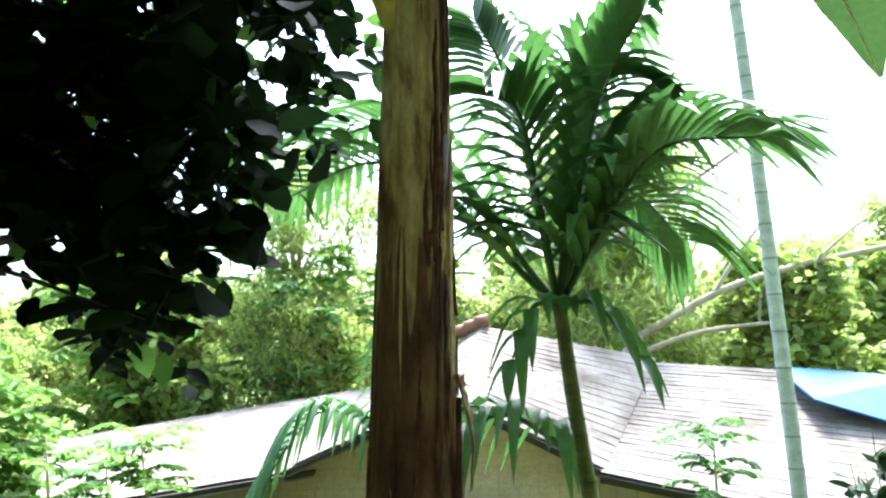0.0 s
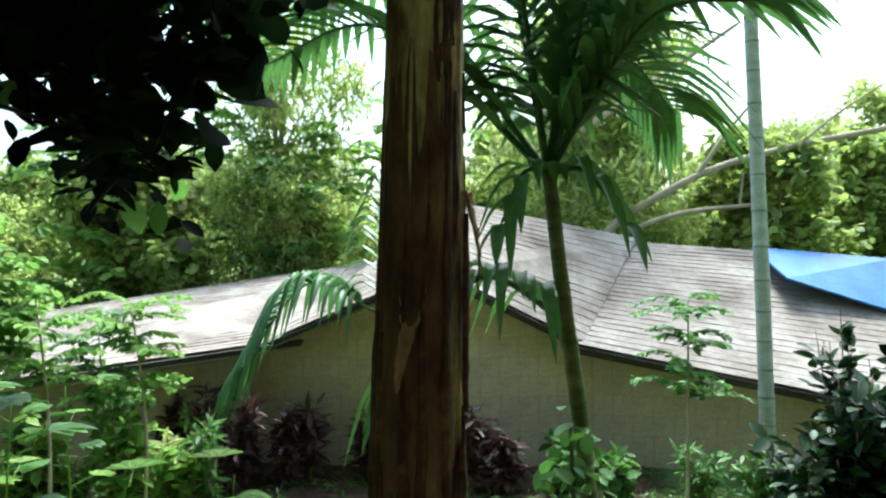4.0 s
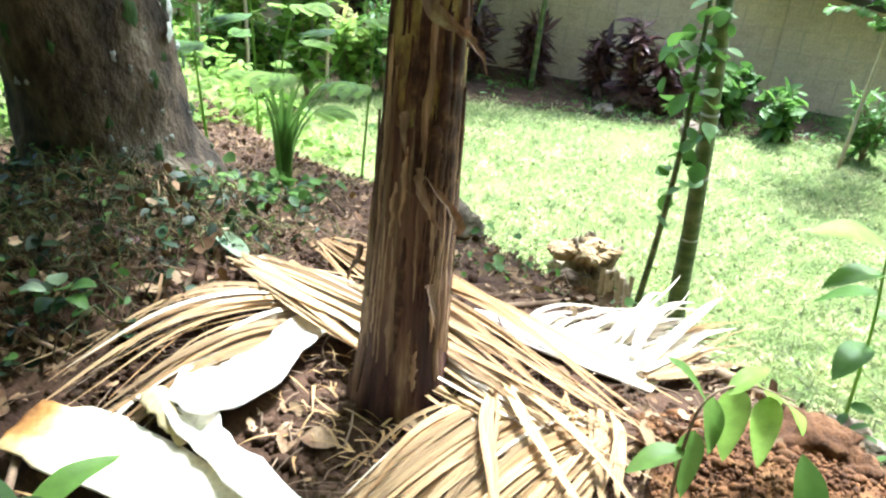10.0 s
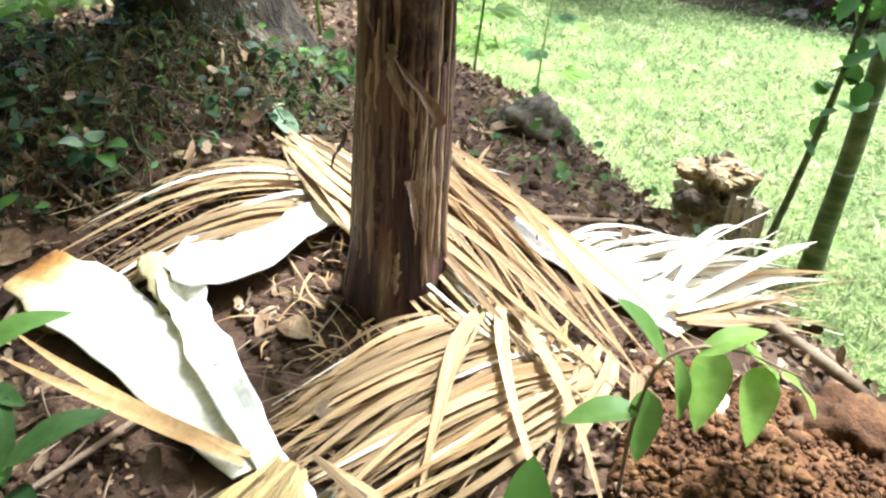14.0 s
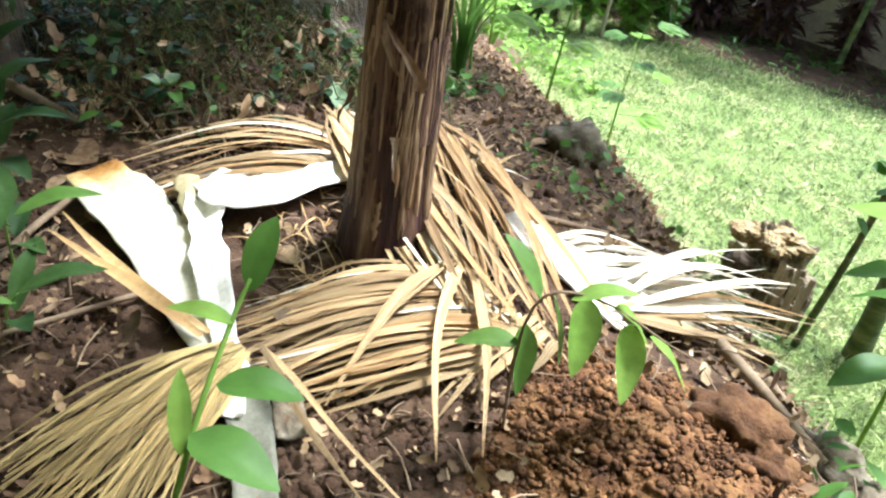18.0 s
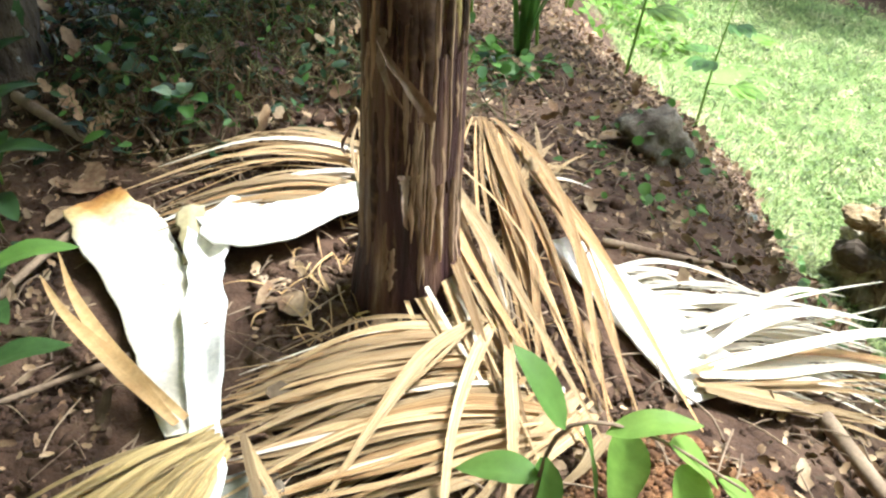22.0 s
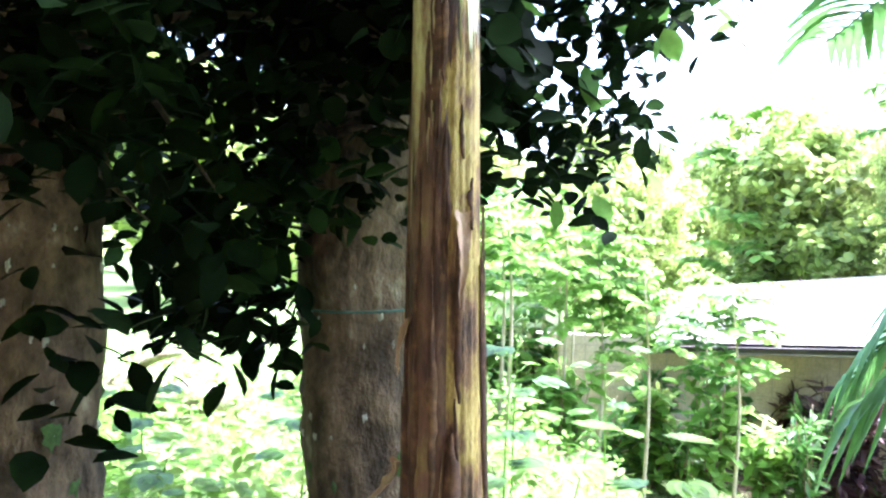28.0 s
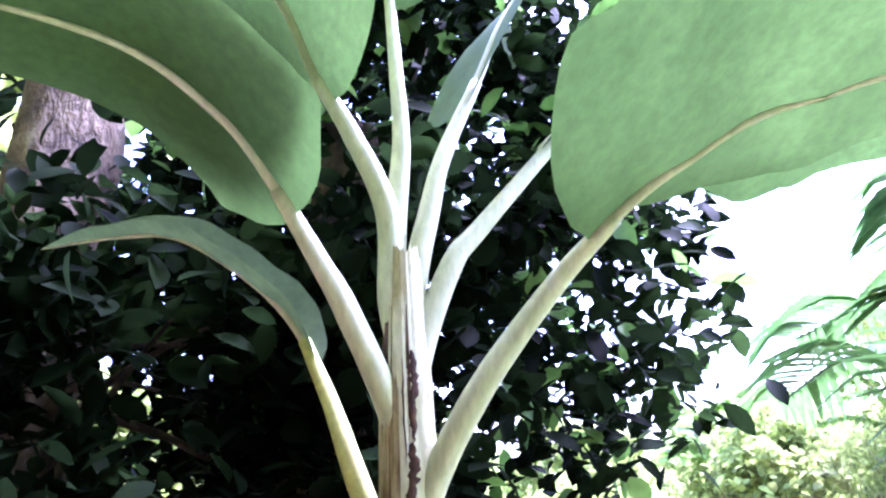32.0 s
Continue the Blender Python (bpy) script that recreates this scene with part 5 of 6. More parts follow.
def on_bank(r, n, x0, x1, y0, y1, keep=None):
    x, y = r.uniform(x0, x1, n), r.uniform(y0, y1, n)
    z, lawn = ground_z(x, y)
    ok = lawn < 0.35
    if keep is not None:
        ok &= keep(x, y)
    return np.stack([x, y, z], 1)[ok]


def build_litter():
    r = np.random.RandomState(3)
    # crisp dead leaves and torn scraps
    clear = lambda x, y: ~(((np.abs(y - np.interp(x, (-0.95, -0.49, -0.05), (0.75, 0.69, 0.585))) < 0.13) & (x > -0.97) & (x < 0.0)) | ((np.abs(y - np.interp(x, (-0.6, -0.42, -0.21, 0.13), (1.02, 0.85, 0.73, 0.5))) < 0.07) & (x > -0.62) & (x < 0.15)) | ((np.abs(y - np.interp(x, (-0.02, 0.3, 0.6), (1.58, 1.5, 1.42))) < 0.14) & (x > -0.05) & (x < 0.6)) | ((np.abs(x - np.interp(y, (0.9, 1.02, 1.27), (-0.58, -0.45, -0.38))) < 0.08) & (y > 0.9) & (y < 1.3)))
    p = on_bank(r, 26000, -3.0, 2.0, -0.4, 4.5, lambda x, y: clear(x, y) & (np.hypot(x + 0.05, y - 1.15) > 0.26 + 0.3 * r.rand(len(x)) * (y < 1.4)))
    n = len(p)
    p[:, 2] += r.uniform(0.004, 0.03, n)
    size = r.gamma(1.4, 0.0095, n) + 0.007
    ob = part("leaf_litter", leaves_mesh("leaf_litter", p, r.uniform(0, 6.28, n), r.normal(0.1, 0.45, n), r.normal(0, 0.7, n), size, "scrap"), LITTER, None)
    tagged(ob, "scattered brown and tan dead leaf scraps on soil", "leaf litter", kind="stuff")
    # whole large fallen leaves
    g = np.array([(-0.28, 0.92), (-0.3, 0.86), (-0.98, 0.79), (-0.97, 0.7), (-0.8, 0.66), (-1.35, 0.4), (-0.1, 1.95), (0.02, 2.1), (-0.4, 2.3), (-0.75, 2.1), (-0.9, 2.6), (0.15, 1.1), (-0.02, 0.97), (0.05, 0.94), (-0.55, 2.9), (-0.95, 1.25), (-1.3, 0.95), (0.1, 2.5)])
    for i, (x, y) in enumerate(g):
        me = leaves_mesh("fallen_leaf", [(x, y, gz(x, y) + 0.02)], np.array([i * 1.7]), np.array([0.05]), np.array([0.3 * math.sin(i * 2.1)]), np.array([0.09 + 0.035 * (i % 3)]), "oval" if i % 2 else "round")
        tagged(part("fallen_leaf", me, LITTER, None), "curled brown fallen leaf lying on soil", "leaf", "fallen leaves")
    rs = random.Random(51)
    pieces = []
    for i in range(150):
        w, d = rs.uniform(0, 6.28), rs.uniform(0.13, 0.34)
        a = Vector((-0.11 + math.cos(w) * d, 1.15 + math.sin(w) * d, 0))
        e = rs.uniform(0, 6.28)
        L = rs.uniform(0.03, 0.12)
        b = a + Vector((math.cos(e), math.sin(e), 0)) * L
        a.z, b.z = gz(a.x, a.y) + rs.uniform(0.008, 0.02), gz(b.x, b.y) + rs.uniform(0.008, 0.03)
        q = rs.uniform(0.0015, 0.005)
        pieces.append(blade(smooth_path([a, a.lerp(b, 0.5) + Vector((rs.uniform(-0.01, 0.01), rs.uniform(-0.01, 0.01), 0.012)), b], 5), lambda t, q=q: q * (1.1 - t), 0.4, 2))
    tagged(part("straw_scraps", mesh("straw_scraps", *joined(pieces)), RACHIS, None), "thin yellow scraps of leaf round the stem foot", "straw", kind="stuff")
    # crumbs of soil
    p = np.concatenate([on_bank(r, 9000, -2.4, 1.6, -0.4, 4.0, clear), on_bank(r, 12000, -0.9, 0.5, 0.2, 1.9, clear)])
    n = len(p)
    ob = part("soil_crumbs", lumps("soil_crumbs", p, r.gamma(2.0, 0.0035, n) + 0.003, 5), SOIL, None)
    tagged(ob, "small dark crumbs of soil", "soil", kind="stuff")
    # heap of freshly dug orange earth
    v, f = [], []
    for a in range(49):
        for b in range(37):
            x, y = 0.32 + a / 48 * 1.0, 0.61 + b / 36 * 0.68
            d = math.hypot((x - 0.82) / 0.5, (y - 0.95) / 0.34)
            q = Vector((x, y, 0))
            h = 0.045 * max(-1, 1 - d * d) + 0.02 * noise.fractal(q * 16, 0.7, 2.0, 5) * min(1, max(0, 1.2 - d)) - 0.006
            if x * 0.63 + y * 0.1 < 0.42:
                h = -0.05
            v.append((x, y, gz(x, y) + h))
    for a in range(48):
        for b in range(36):
            f.append((a * 37 + b, a * 37 + 37 + b, a * 37 + 38 + b, a * 37 + b + 1))
    tagged(part("earth_heap", mesh("earth_heap", v, f), SOIL_LOOSE, None), "low heap of freshly dug orange earth", "soil", kind="structure")
    m = 26000
    a, d = r.uniform(0, 6.28, m), r.rand(m) ** 0.6
    x, y = 0.82 + np.cos(a) * d * 0.5, 0.95 + np.sin(a) * d * 0.34
    ok = (x * 0.63 + y * 0.1 > 0.42)
    x, y, d = x[ok], y[ok], d[ok]
    z = ground_z(x, y)[0] + 0.05 * (1 - d * d) * r.rand(len(x))
    ob = part("dug_earth", lumps("dug_earth", np.stack([x, y, z], 1), r.gamma(1.1, 0.0028, len(x)) + 0.0016, 6, 0.8), SOIL_LOOSE, None)
    tagged(ob, "heap of freshly dug crumbly orange earth", "soil", kind="stuff")
    rnd = random.Random(8)
    for i, (x, y, s, mat, lab) in enumerate(((0.9, 1.16, 0.085, SOIL_LOOSE, "large clod of orange-brown earth"), (0.96, 1.12, 0.06, SOIL_LOOSE, "clod of orange earth"), (-0.3, 2.48, 0.125, STONE, "brown-grey stone half sunk in the bank"), (-2.0, 1.25, 0.06, LICHEN, "pale stone beside the tree"), (-1.9, 1.33, 0.05, LICHEN, "pale stone beside the tree"), (1.05, 1.42, 0.07, STONE, "flat grey stone on the soil"), (1.2, 1.3, 0.09, STONE, "grey stone on the soil"), (-0.05, 3.0, 0.03, LICHEN, "small white stone on the slope"), (0.22, 9.0, 0.12, STONE, "grey stone by the wall"), (1.32, 8.55, 0.14, STONE, "grey stone by the wall"))):
        bm = bmesh.new()
        bmesh.ops.create_icosphere(bm, subdivisions=4, radius=s)
        for v in bm.verts:
            k = 1 + 0.4 * noise.fractal(v.co * (1.3 / s) + Vector((i * 3, 0, 0)), 0.6, 2.2, 6)
            v.co = Vector((v.co.x * 1.2, v.co.y, v.co.z * 0.75)) * k
        for f in bm.faces:
            f.smooth = True
        ob = part("clod" if mat in (SOIL, SOIL_LOOSE) else "stone", bm, mat, None)
        ob.matrix_basis = Matrix.Translation((x, y, gz(x, y) + s * 0.3)) @ Matrix.Rotation(i * 1.3, 4, "Z")
        tagged(ob, lab, "clod" if mat in (SOIL, SOIL_LOOSE) else "stone")
    # twigs
    pieces = []
    for i in range(2000):
        x, y = rnd.uniform(-2.6, 1.3), rnd.uniform(0.0, 3.6)
        zz, lawn = ground_z(x, y)
        if lawn > 0.3:
            continue
        w, L = rnd.uniform(0, 6.28), rnd.uniform(0.03, 0.16)
        a = Vector((x, y, float(zz) + 0.012))
        b = a + Vector((math.cos(w) * L, math.sin(w) * L, rnd.uniform(-0.01, 0.025)))
        c = a.lerp(b, 0.5) + Vector((rnd.uniform(-0.1, 0.1) * L, rnd.uniform(-0.1, 0.1) * L, 0.008))
        pieces.append(tube(smooth_path([a, c, b], 4), lambda t, q=rnd.uniform(0.0012, 0.003): q, 4, cap=False))
    tagged(part("twigs", mesh("twigs", *joined(pieces)), TWIG, None), "thin dry twigs and grass stalks on soil", "twigs", kind="stuff")
    # tangle of roots, creeper stalks and leaves on the heap by the trees
    def heap(x, y):
        out = (x + 0.5) * -0.82 + (y - 1.5) * 0.57
        return out > (0.07 if y < 1.25 else 0.3 if y > 1.4 else 0.15) and y > 0.82

    for name, lab, mat, count, thick, rise, sd in (("dry_roots", "tangle of thin tan dry roots on the heap", ROOT, 800, 0.0026, 0.09, 5), ("creeper_stalks", "yellow-green creeper stalks tangled on the heap", GREENSTALK, 420, 0.0022, 0.14, 6)):
        rr, pieces = random.Random(sd), []
        while len(pieces) < count:
            x, y = rr.gauss(-1.3, 0.36), rr.gauss(1.4, 0.42)
            L, w = rr.uniform(0.08, 0.36), rr.uniform(0, 6.28)
            pts = [Vector((x, y, gz(x, y) + rr.uniform(0.0, 0.06)))]
            for k in range(4):
                w += rr.uniform(-0.7, 0.7)
                q = pts[-1] + Vector((math.cos(w), math.sin(w), 0)) * L / 4
                q.z = gz(q.x, q.y) + rise * rr.random() ** 1.5 + 0.006
                pts.append(q)
            if all(heap(q.x, q.y) for q in pts):
                pieces.append(tube(smooth_path(pts, 9), lambda t, q=thick * rr.uniform(0.4, 1.2): q, 4, cap=False))
        tagged(part(name, mesh(name, *joined(pieces)), mat, None), lab, "roots" if mat is ROOT else "creeper", kind="stuff")
    for name, lab, mat, count, size, rise, shape in (("ground_weeds", "low weeds coloured dark for shade, covering the heap by the trees", WEED, 1600, 0.042, 0.1, "oval"), ("ground_weeds", "bright small weed leaves among the roots", LEAF, 420, 0.036, 0.12, "oval"), ("heap_litter", "curled brown dead leaves among the roots", LITTER, 500, 0.045, 0.09, "scrap"), ("heap_grass", "thin grass blades among the roots", GREENSTALK, 260, 0.08, 0.05, "blade")):
        x, y = r.normal(-1.4, 0.42, count), r.normal(1.4, 0.45, count)
        ok = np.array([heap(a, b) and noise.noise(Vector((a * 5, b * 5, 8 + size * 99))) > -0.25 for a, b in zip(x, y)])
        z = ground_z(x, y)[0]
        at = np.stack([x, y, z + 0.01 + rise * r.rand(count) ** 1.6], 1)[ok]
        n = len(at)
        ob = part(name, leaves_mesh(name, at, r.uniform(0, 6.28, n), r.normal(0.15, 0.5, n), r.normal(0, 0.6, n), size * r.gamma(5, 0.2, n), shape), mat, None)
        tagged(ob, lab, "litter" if mat is LITTER else "weeds", kind="stuff")
    for i, (a, b, q) in enumerate((((-0.9, 0.74), (-0.64, 0.33), 0.012), ((-0.36, 0.585), (-0.42, 0.22), 0.008), ((-1.35, 1.05), (-0.95, 0.98), 0.01), ((-1.9, 0.75), (-1.15, 0.85), 0.022), ((0.72, 1.55), (1.05, 1.35), 0.018), ((0.85, 1.6), (1.2, 1.6), 0.015), ((0.05, 1.7), (0.32, 1.95), 0.012))):
        a, b = Vector((*a, gz(*a) + q + 0.01)), Vector((*b, gz(*b) + q + 0.012))
        ob = part("stick", mesh("stick", *tube(smooth_path([a, a.lerp(b, 0.5) + Vector((0.01, -0.015, 0.01)), b], 10), lambda t, q=q: q * (1 - 0.4 * t), 8, 0.1, i)), TWIG, None)
        tagged(ob, "dry brown stick lying on the ground", "stick", "fallen sticks")


build_litter()


def build_stump():
    ob = empty("tree_stump", (0.3, 3.36, -0.95), "small rotting broken stump at the lawn's edge", "stump")
    for k, (nm, c, sc, sub, mat, lab) in enumerate((
        ("stump_body", (0.29, 3.34, -0.86), (0.21, 0.18, 0.3), 5, STUMP, ""),
        ("broken_top", (0.26, 3.3, -0.61), (0.18, 0.13, 0.055), 5, CRUST, "pale yellowish crust of broken wood"),
        # no cavity is cut: a dark lump gives the shade inside it
        ("hollow", (0.2, 3.17, -0.74), (0.11, 0.05, 0.075), 3, HOLLOWSHADE, "dark lump standing for the shade in the rotten hollow"),
        ("root_spur", (0.48, 3.28, -0.95), (0.07, 0.08, 0.2), 4, STUMP, ""),
    )):
        bm = bmesh.new()
        bmesh.ops.create_icosphere(bm, subdivisions=sub, radius=1)
        for p in bm.verts:
            q = Vector((p.co.x * sc[0], p.co.y * sc[1], p.co.z * sc[2]))
            e = 1 + 0.5 * noise.fractal(q * 9 + Vector((k * 5, 0, 0)), 0.8, 2.1, 5) + 0.12 * abs(noise.noise(Vector((q.x * 40, q.y * 40, q.z * 6))))
            p.co = Vector(c) + q * e * 0.85
        part(nm, bm, mat, ob, lab)
    for k in range(7):
        a = Vector((0.37 + 0.025 * k, 3.2 - 0.008 * k, -0.64 - 0.03 * (k % 3)))
        b = a + Vector((0.02 * (k % 2), -0.05, -0.32))
        part("splinter", mesh("splinter", *blade(smooth_path([a, a.lerp(b, 0.5) + Vector((0, -0.02, 0)), b], 8), lambda t: 0.012 * (1.1 - t), 0.4, 2)), PALEBRANCH, ob, "pale splinter of wood")


in_yard(build_stump)


# ---- lawn ----
def build_grass():
    r = np.random.RandomState(12)
    n = 150000
    y = 2.6 + 7.8 * r.rand(n) ** 1.35
    x = -5.6 + 10.2 * r.rand(n)
    z, lawn = ground_z(x, y)
    bare = np.array([noise.noise(Vector((a * 0.9, b * 0.9, 4))) for a, b in zip(x, y)])
    ok = (r.rand(n) < lawn) & (y < 9.2 + 0.6 * bare) & (bare > -0.45)
    x, y, z = x[ok], y[ok], z[ok]
    n = len(x)
    ob = part("lawn_grass", leaves_mesh("lawn_grass", np.stack([x, y, z], 1), r.uniform(0, 6.28, n), r.normal(0.62, 0.35, n), r.normal(0, 0.4, n), 0.055 + 0.085 * r.rand(n) ** 2, "blade"), GRASS, None)
    tagged(ob, "short bright green broad-bladed lawn grass", "grass", kind="stuff")

    r = np.random.RandomState(44)
    n = 60000
    x, y = r.uniform(-3.9, 3.9, n), r.uniform(2.8, 9.2, n)
    z, lawn = ground_z(x, y)
    patch = np.array([noise.noise(Vector((a * 1.7, b * 1.7, 3))) for a, b in zip(x[:30000], y[:30000])])
    ok = (lawn[:30000] > 0.5) & (patch + r.rand(30000) * 0.5 > 0.1)
    at = np.stack([x[:30000], y[:30000], z[:30000] + 0.025], 1)[ok]
    n = len(at)
    ob = part("lawn_weeds", leaves_mesh("lawn_weeds", at, r.uniform(0, 6.28, n), r.normal(0.35, 0.4, n), r.normal(0, 0.5, n), r.uniform(0.02, 0.045, n), "oval"), GRASS, None)
    tagged(ob, "broad-leaved weeds among the lawn grass", "weeds", kind="stuff")


build_grass()


# ---- plants ----
def plant_stem(parent, pts, r0, r1, mat, name="stem"):
    return part(name, mesh(name, *tube(smooth_path(pts, 14), lambda t: r0 + (r1 - r0) * t, 7, 0.03)), mat, parent)


def one_leaf(parent, at, to, half, mat, kind="oval", droop=0.1, label="", name="leaf"):
    """A leaf with a raised midrib fold from its stalk end to its tip."""
    a, b = Vector(at), Vector(to)
    L = (b - a).length
    path = smooth_path([a, a.lerp(b, 0.5) + Vector((0, 0, droop * L)), b], 10)
    shape = {"oval": lambda t: math.sin(math.pi * t**0.8) ** 0.8, "lance": lambda t: math.sin(math.pi * t**0.6), "round": lambda t: math.sin(math.pi * min(1, t * 0.98 + 0.02)) ** 0.55}[kind]
    v, f = blade(path, lambda t: half * max(0.0, shape(min(1, max(0, t)))) + 0.0006, 0.22, 6)
    v = [p + Vector((0, 0, 0.012 * L * noise.noise(p * (14 / max(L, 0.05))))) for p in v]
    return part(name, mesh(name, v, f), mat, parent, label)


def build_near_plants():
    # seedling with hanging glossy leaves in front of the dug earth
    s = empty("seedling", (0.62, 0.88, 0.0), "small seedling with glossy hanging green leaves", "plant")
    plant_stem(s, [(0.55, 0.83, gz(0.55, 0.83)), (0.54, 0.83, 0.2), (0.56, 0.85, 0.33), (0.64, 0.91, 0.335), (0.75, 0.98, 0.27)], 0.004, 0.002, TWIG)
    for at, to, half, mat in (((0.56, 0.84, 0.33), (0.47, 0.83, 0.42), 0.022, LEAF), ((0.57, 0.86, 0.335), (0.6, 0.89, 0.17), 0.025, LEAF), ((0.62, 0.9, 0.335), (0.63, 0.89, 0.16), 0.031, YOUNG), ((0.69, 0.94, 0.3), (0.715, 0.95, 0.11), 0.029, YOUNG), ((0.55, 0.83, 0.27), (0.56, 0.83, 0.1), 0.025, LEAF), ((0.545, 0.83, 0.22), (0.44, 0.77, 0.19), 0.026, LEAF), ((0.66, 0.92, 0.33), (0.72, 0.98, 0.24), 0.026, YOUNG), ((0.72, 0.96, 0.28), (0.8, 1.02, 0.16), 0.022, YOUNG), ((0.6, 0.87, 0.335), (0.68, 0.96, 0.35), 0.02, YOUNG)):
        one_leaf(s, at, to, half, mat)
    # seedling close to the camera
    s = empty("seedling", (0.62, 0.1, 0.0), "slender seedling with serrated bright green leaves", "plant")
    plant_stem(s, [(0.68, -0.02, gz(0.68, 0)), (0.63, 0.08, 0.35), (0.6, 0.16, 0.54), (0.555, 0.24, 0.61), (0.545, 0.27, 0.64)], 0.004, 0.002, YOUNG)
    for at, to, half, mat in (((0.55, 0.265, 0.63), (0.535, 0.31, 0.69), 0.017, LEAF), ((0.56, 0.24, 0.61), (0.51, 0.2, 0.62), 0.011, YOUNG), ((0.585, 0.2, 0.575), (0.65, 0.25, 0.57), 0.02, LEAF), ((0.6, 0.16, 0.55), (0.69, 0.19, 0.53), 0.024, LEAF), ((0.6, 0.15, 0.53), (0.56, 0.18, 0.59), 0.01, YOUNG)):
        one_leaf(s, at, to, half, mat)
    # broad-leaved seedling past the bleached frond
    s = empty("seedling", (1.06, 1.58, 0.0), "seedling with broad yellow-green leaves", "plant")
    plant_stem(s, [(1.1, 1.56, gz(1.1, 1.56)), (1.08, 1.57, 0.1), (1.04, 1.56, 0.36)], 0.006, 0.003, YOUNG)
    for at, to, half, mat in (((1.04, 1.56, 0.37), (0.84, 1.56, 0.38), 0.06, YOUNG), ((1.05, 1.56, 0.3), (0.9, 1.5, 0.26), 0.04, LEAF), ((1.06, 1.56, 0.24), (0.92, 1.6, 0.16), 0.035, LEAF), ((1.05, 1.57, 0.33), (1.2, 1.62, 0.36), 0.05, LEAF), ((1.07, 1.57, 0.18), (1.2, 1.5, 0.14), 0.04, LEAF), ((1.08, 1.57, 0.08), (0.98, 1.44, 0.03), 0.04, LEAF)):
        one_leaf(s, at, to, half, mat)
    s = tagged(new("fallen_leaf"), "long faded green fallen leaf", "leaf", "fallen leaves")
    s.matrix_basis = Matrix.Translation((-0.85, 1.7, gz(-0.85, 1.7)))
    one_leaf(s, (-0.77, 1.6, gz(-0.77, 1.6) + 0.05), (-1.02, 1.73, gz(-1.02, 1.73) + 0.03), 0.034, PALEGREEN, "lance", 0.06)
    s = tagged(new("fallen_leaf"), "long dark red-brown fallen leaf on the heap", "leaf", "fallen leaves")
    s.matrix_basis = Matrix.Translation((-1.16, 1.41, 0.1))
    one_leaf(s, (-1.04, 1.44, gz(-1.04, 1.44) + 0.05), (-1.29, 1.4, gz(-1.29, 1.4) + 0.06), 0.03, REDLEAF, "lance", 0.05)
    # ginger-like plants by the tree
    rnd = random.Random(17)
    for x, y, h, n in ((-0.62, 0.4, 0.26, 6), (-1.0, 0.53, 0.34, 7), (-0.41, 0.3, 0.14, 4), (-1.2, 0.6, 0.34, 7), (-0.95, 0.1, 0.3, 6)):
        s = empty("ginger_plant", (x, y, gz(x, y)), "leafy ground plant with long pointed green leaves", "plant", "ginger plants by the tree")
        top = Vector((x + 0.05, y + 0.02, gz(x, y) + h))
        plant_stem(s, [(x, y, gz(x, y)), (x + 0.015, y, gz(x, y) + h * 0.6), top], 0.004, 0.002, YOUNG)
        for i in range(n):
            u = 0.35 + 0.65 * i / (n - 1)
            w = i * 2.4 + rnd.uniform(-0.3, 0.3)
            a = Vector((x, y, gz(x, y))).lerp(top, u)
            L = rnd.uniform(0.13, 0.2)
            one_leaf(s, a, a + Vector((math.cos(w) * L, math.sin(w) * L, rnd.uniform(-0.01, 0.09))), 0.024 + 0.009 * rnd.random(), rnd.choice((LEAF, WEED, BANANA)), "oval", 0.12)
    # pale variegated leaf clump on the heap
    s = empty("creeper", (-1.05, 1.09, gz(-1.05, 1.09)), "small creeper with broad pale-backed leaves on the heap", "plant")
    for i, (dx, dy, dz, L, wd) in enumerate(((-0.09, -0.05, 0.01, 0.05, 0.022), (0.05, -0.02, 0.03, 0.05, 0.026), (0.0, -0.09, -0.02, 0.06, 0.024), (-0.04, 0.05, 0.02, 0.05, 0.026), (0.09, 0.04, 0.01, 0.06, 0.028), (0.03, -0.06, -0.03, 0.05, 0.024), (-0.1, 0.02, -0.02, 0.05, 0.02), (0.11, -0.03, -0.02, 0.05, 0.022))):
        a = Vector((-1.05, 1.09, gz(-1.05, 1.09) + 0.1))
        one_leaf(s, a + Vector((dx, dy, dz)) * 0.3, a + Vector((dx, dy, dz)), wd, PALEGREEN if i % 3 == 0 else LEAF if i % 3 == 1 else WEED, "oval", 0.15)
    # strap-leaved clump on the bank
    s = empty("strap_leaf_plant", (-1.22, 2.8, -0.3), "clump of upright strap-shaped green leaves", "plant")
    for i in range(16):
        w, L = rnd.uniform(0, 6.28), rnd.uniform(0.35, 0.62)
        o = rnd.uniform(0.06, 0.3)
        a = Vector((-1.22 + rnd.uniform(-0.03, 0.03), 2.8 + rnd.uniform(-0.03, 0.03), gz(-1.22, 2.8)))
        path = smooth_path([a, a + Vector((math.cos(w) * o * 0.3, math.sin(w) * o * 0.3, L * 0.6)), a + Vector((math.cos(w) * o, math.sin(w) * o, L))], 8)
        part("leaf", mesh("leaf", *blade(path, lambda t: 0.014 * (1 - t**2) + 0.001, 0.5, 2)), LEAF, s)
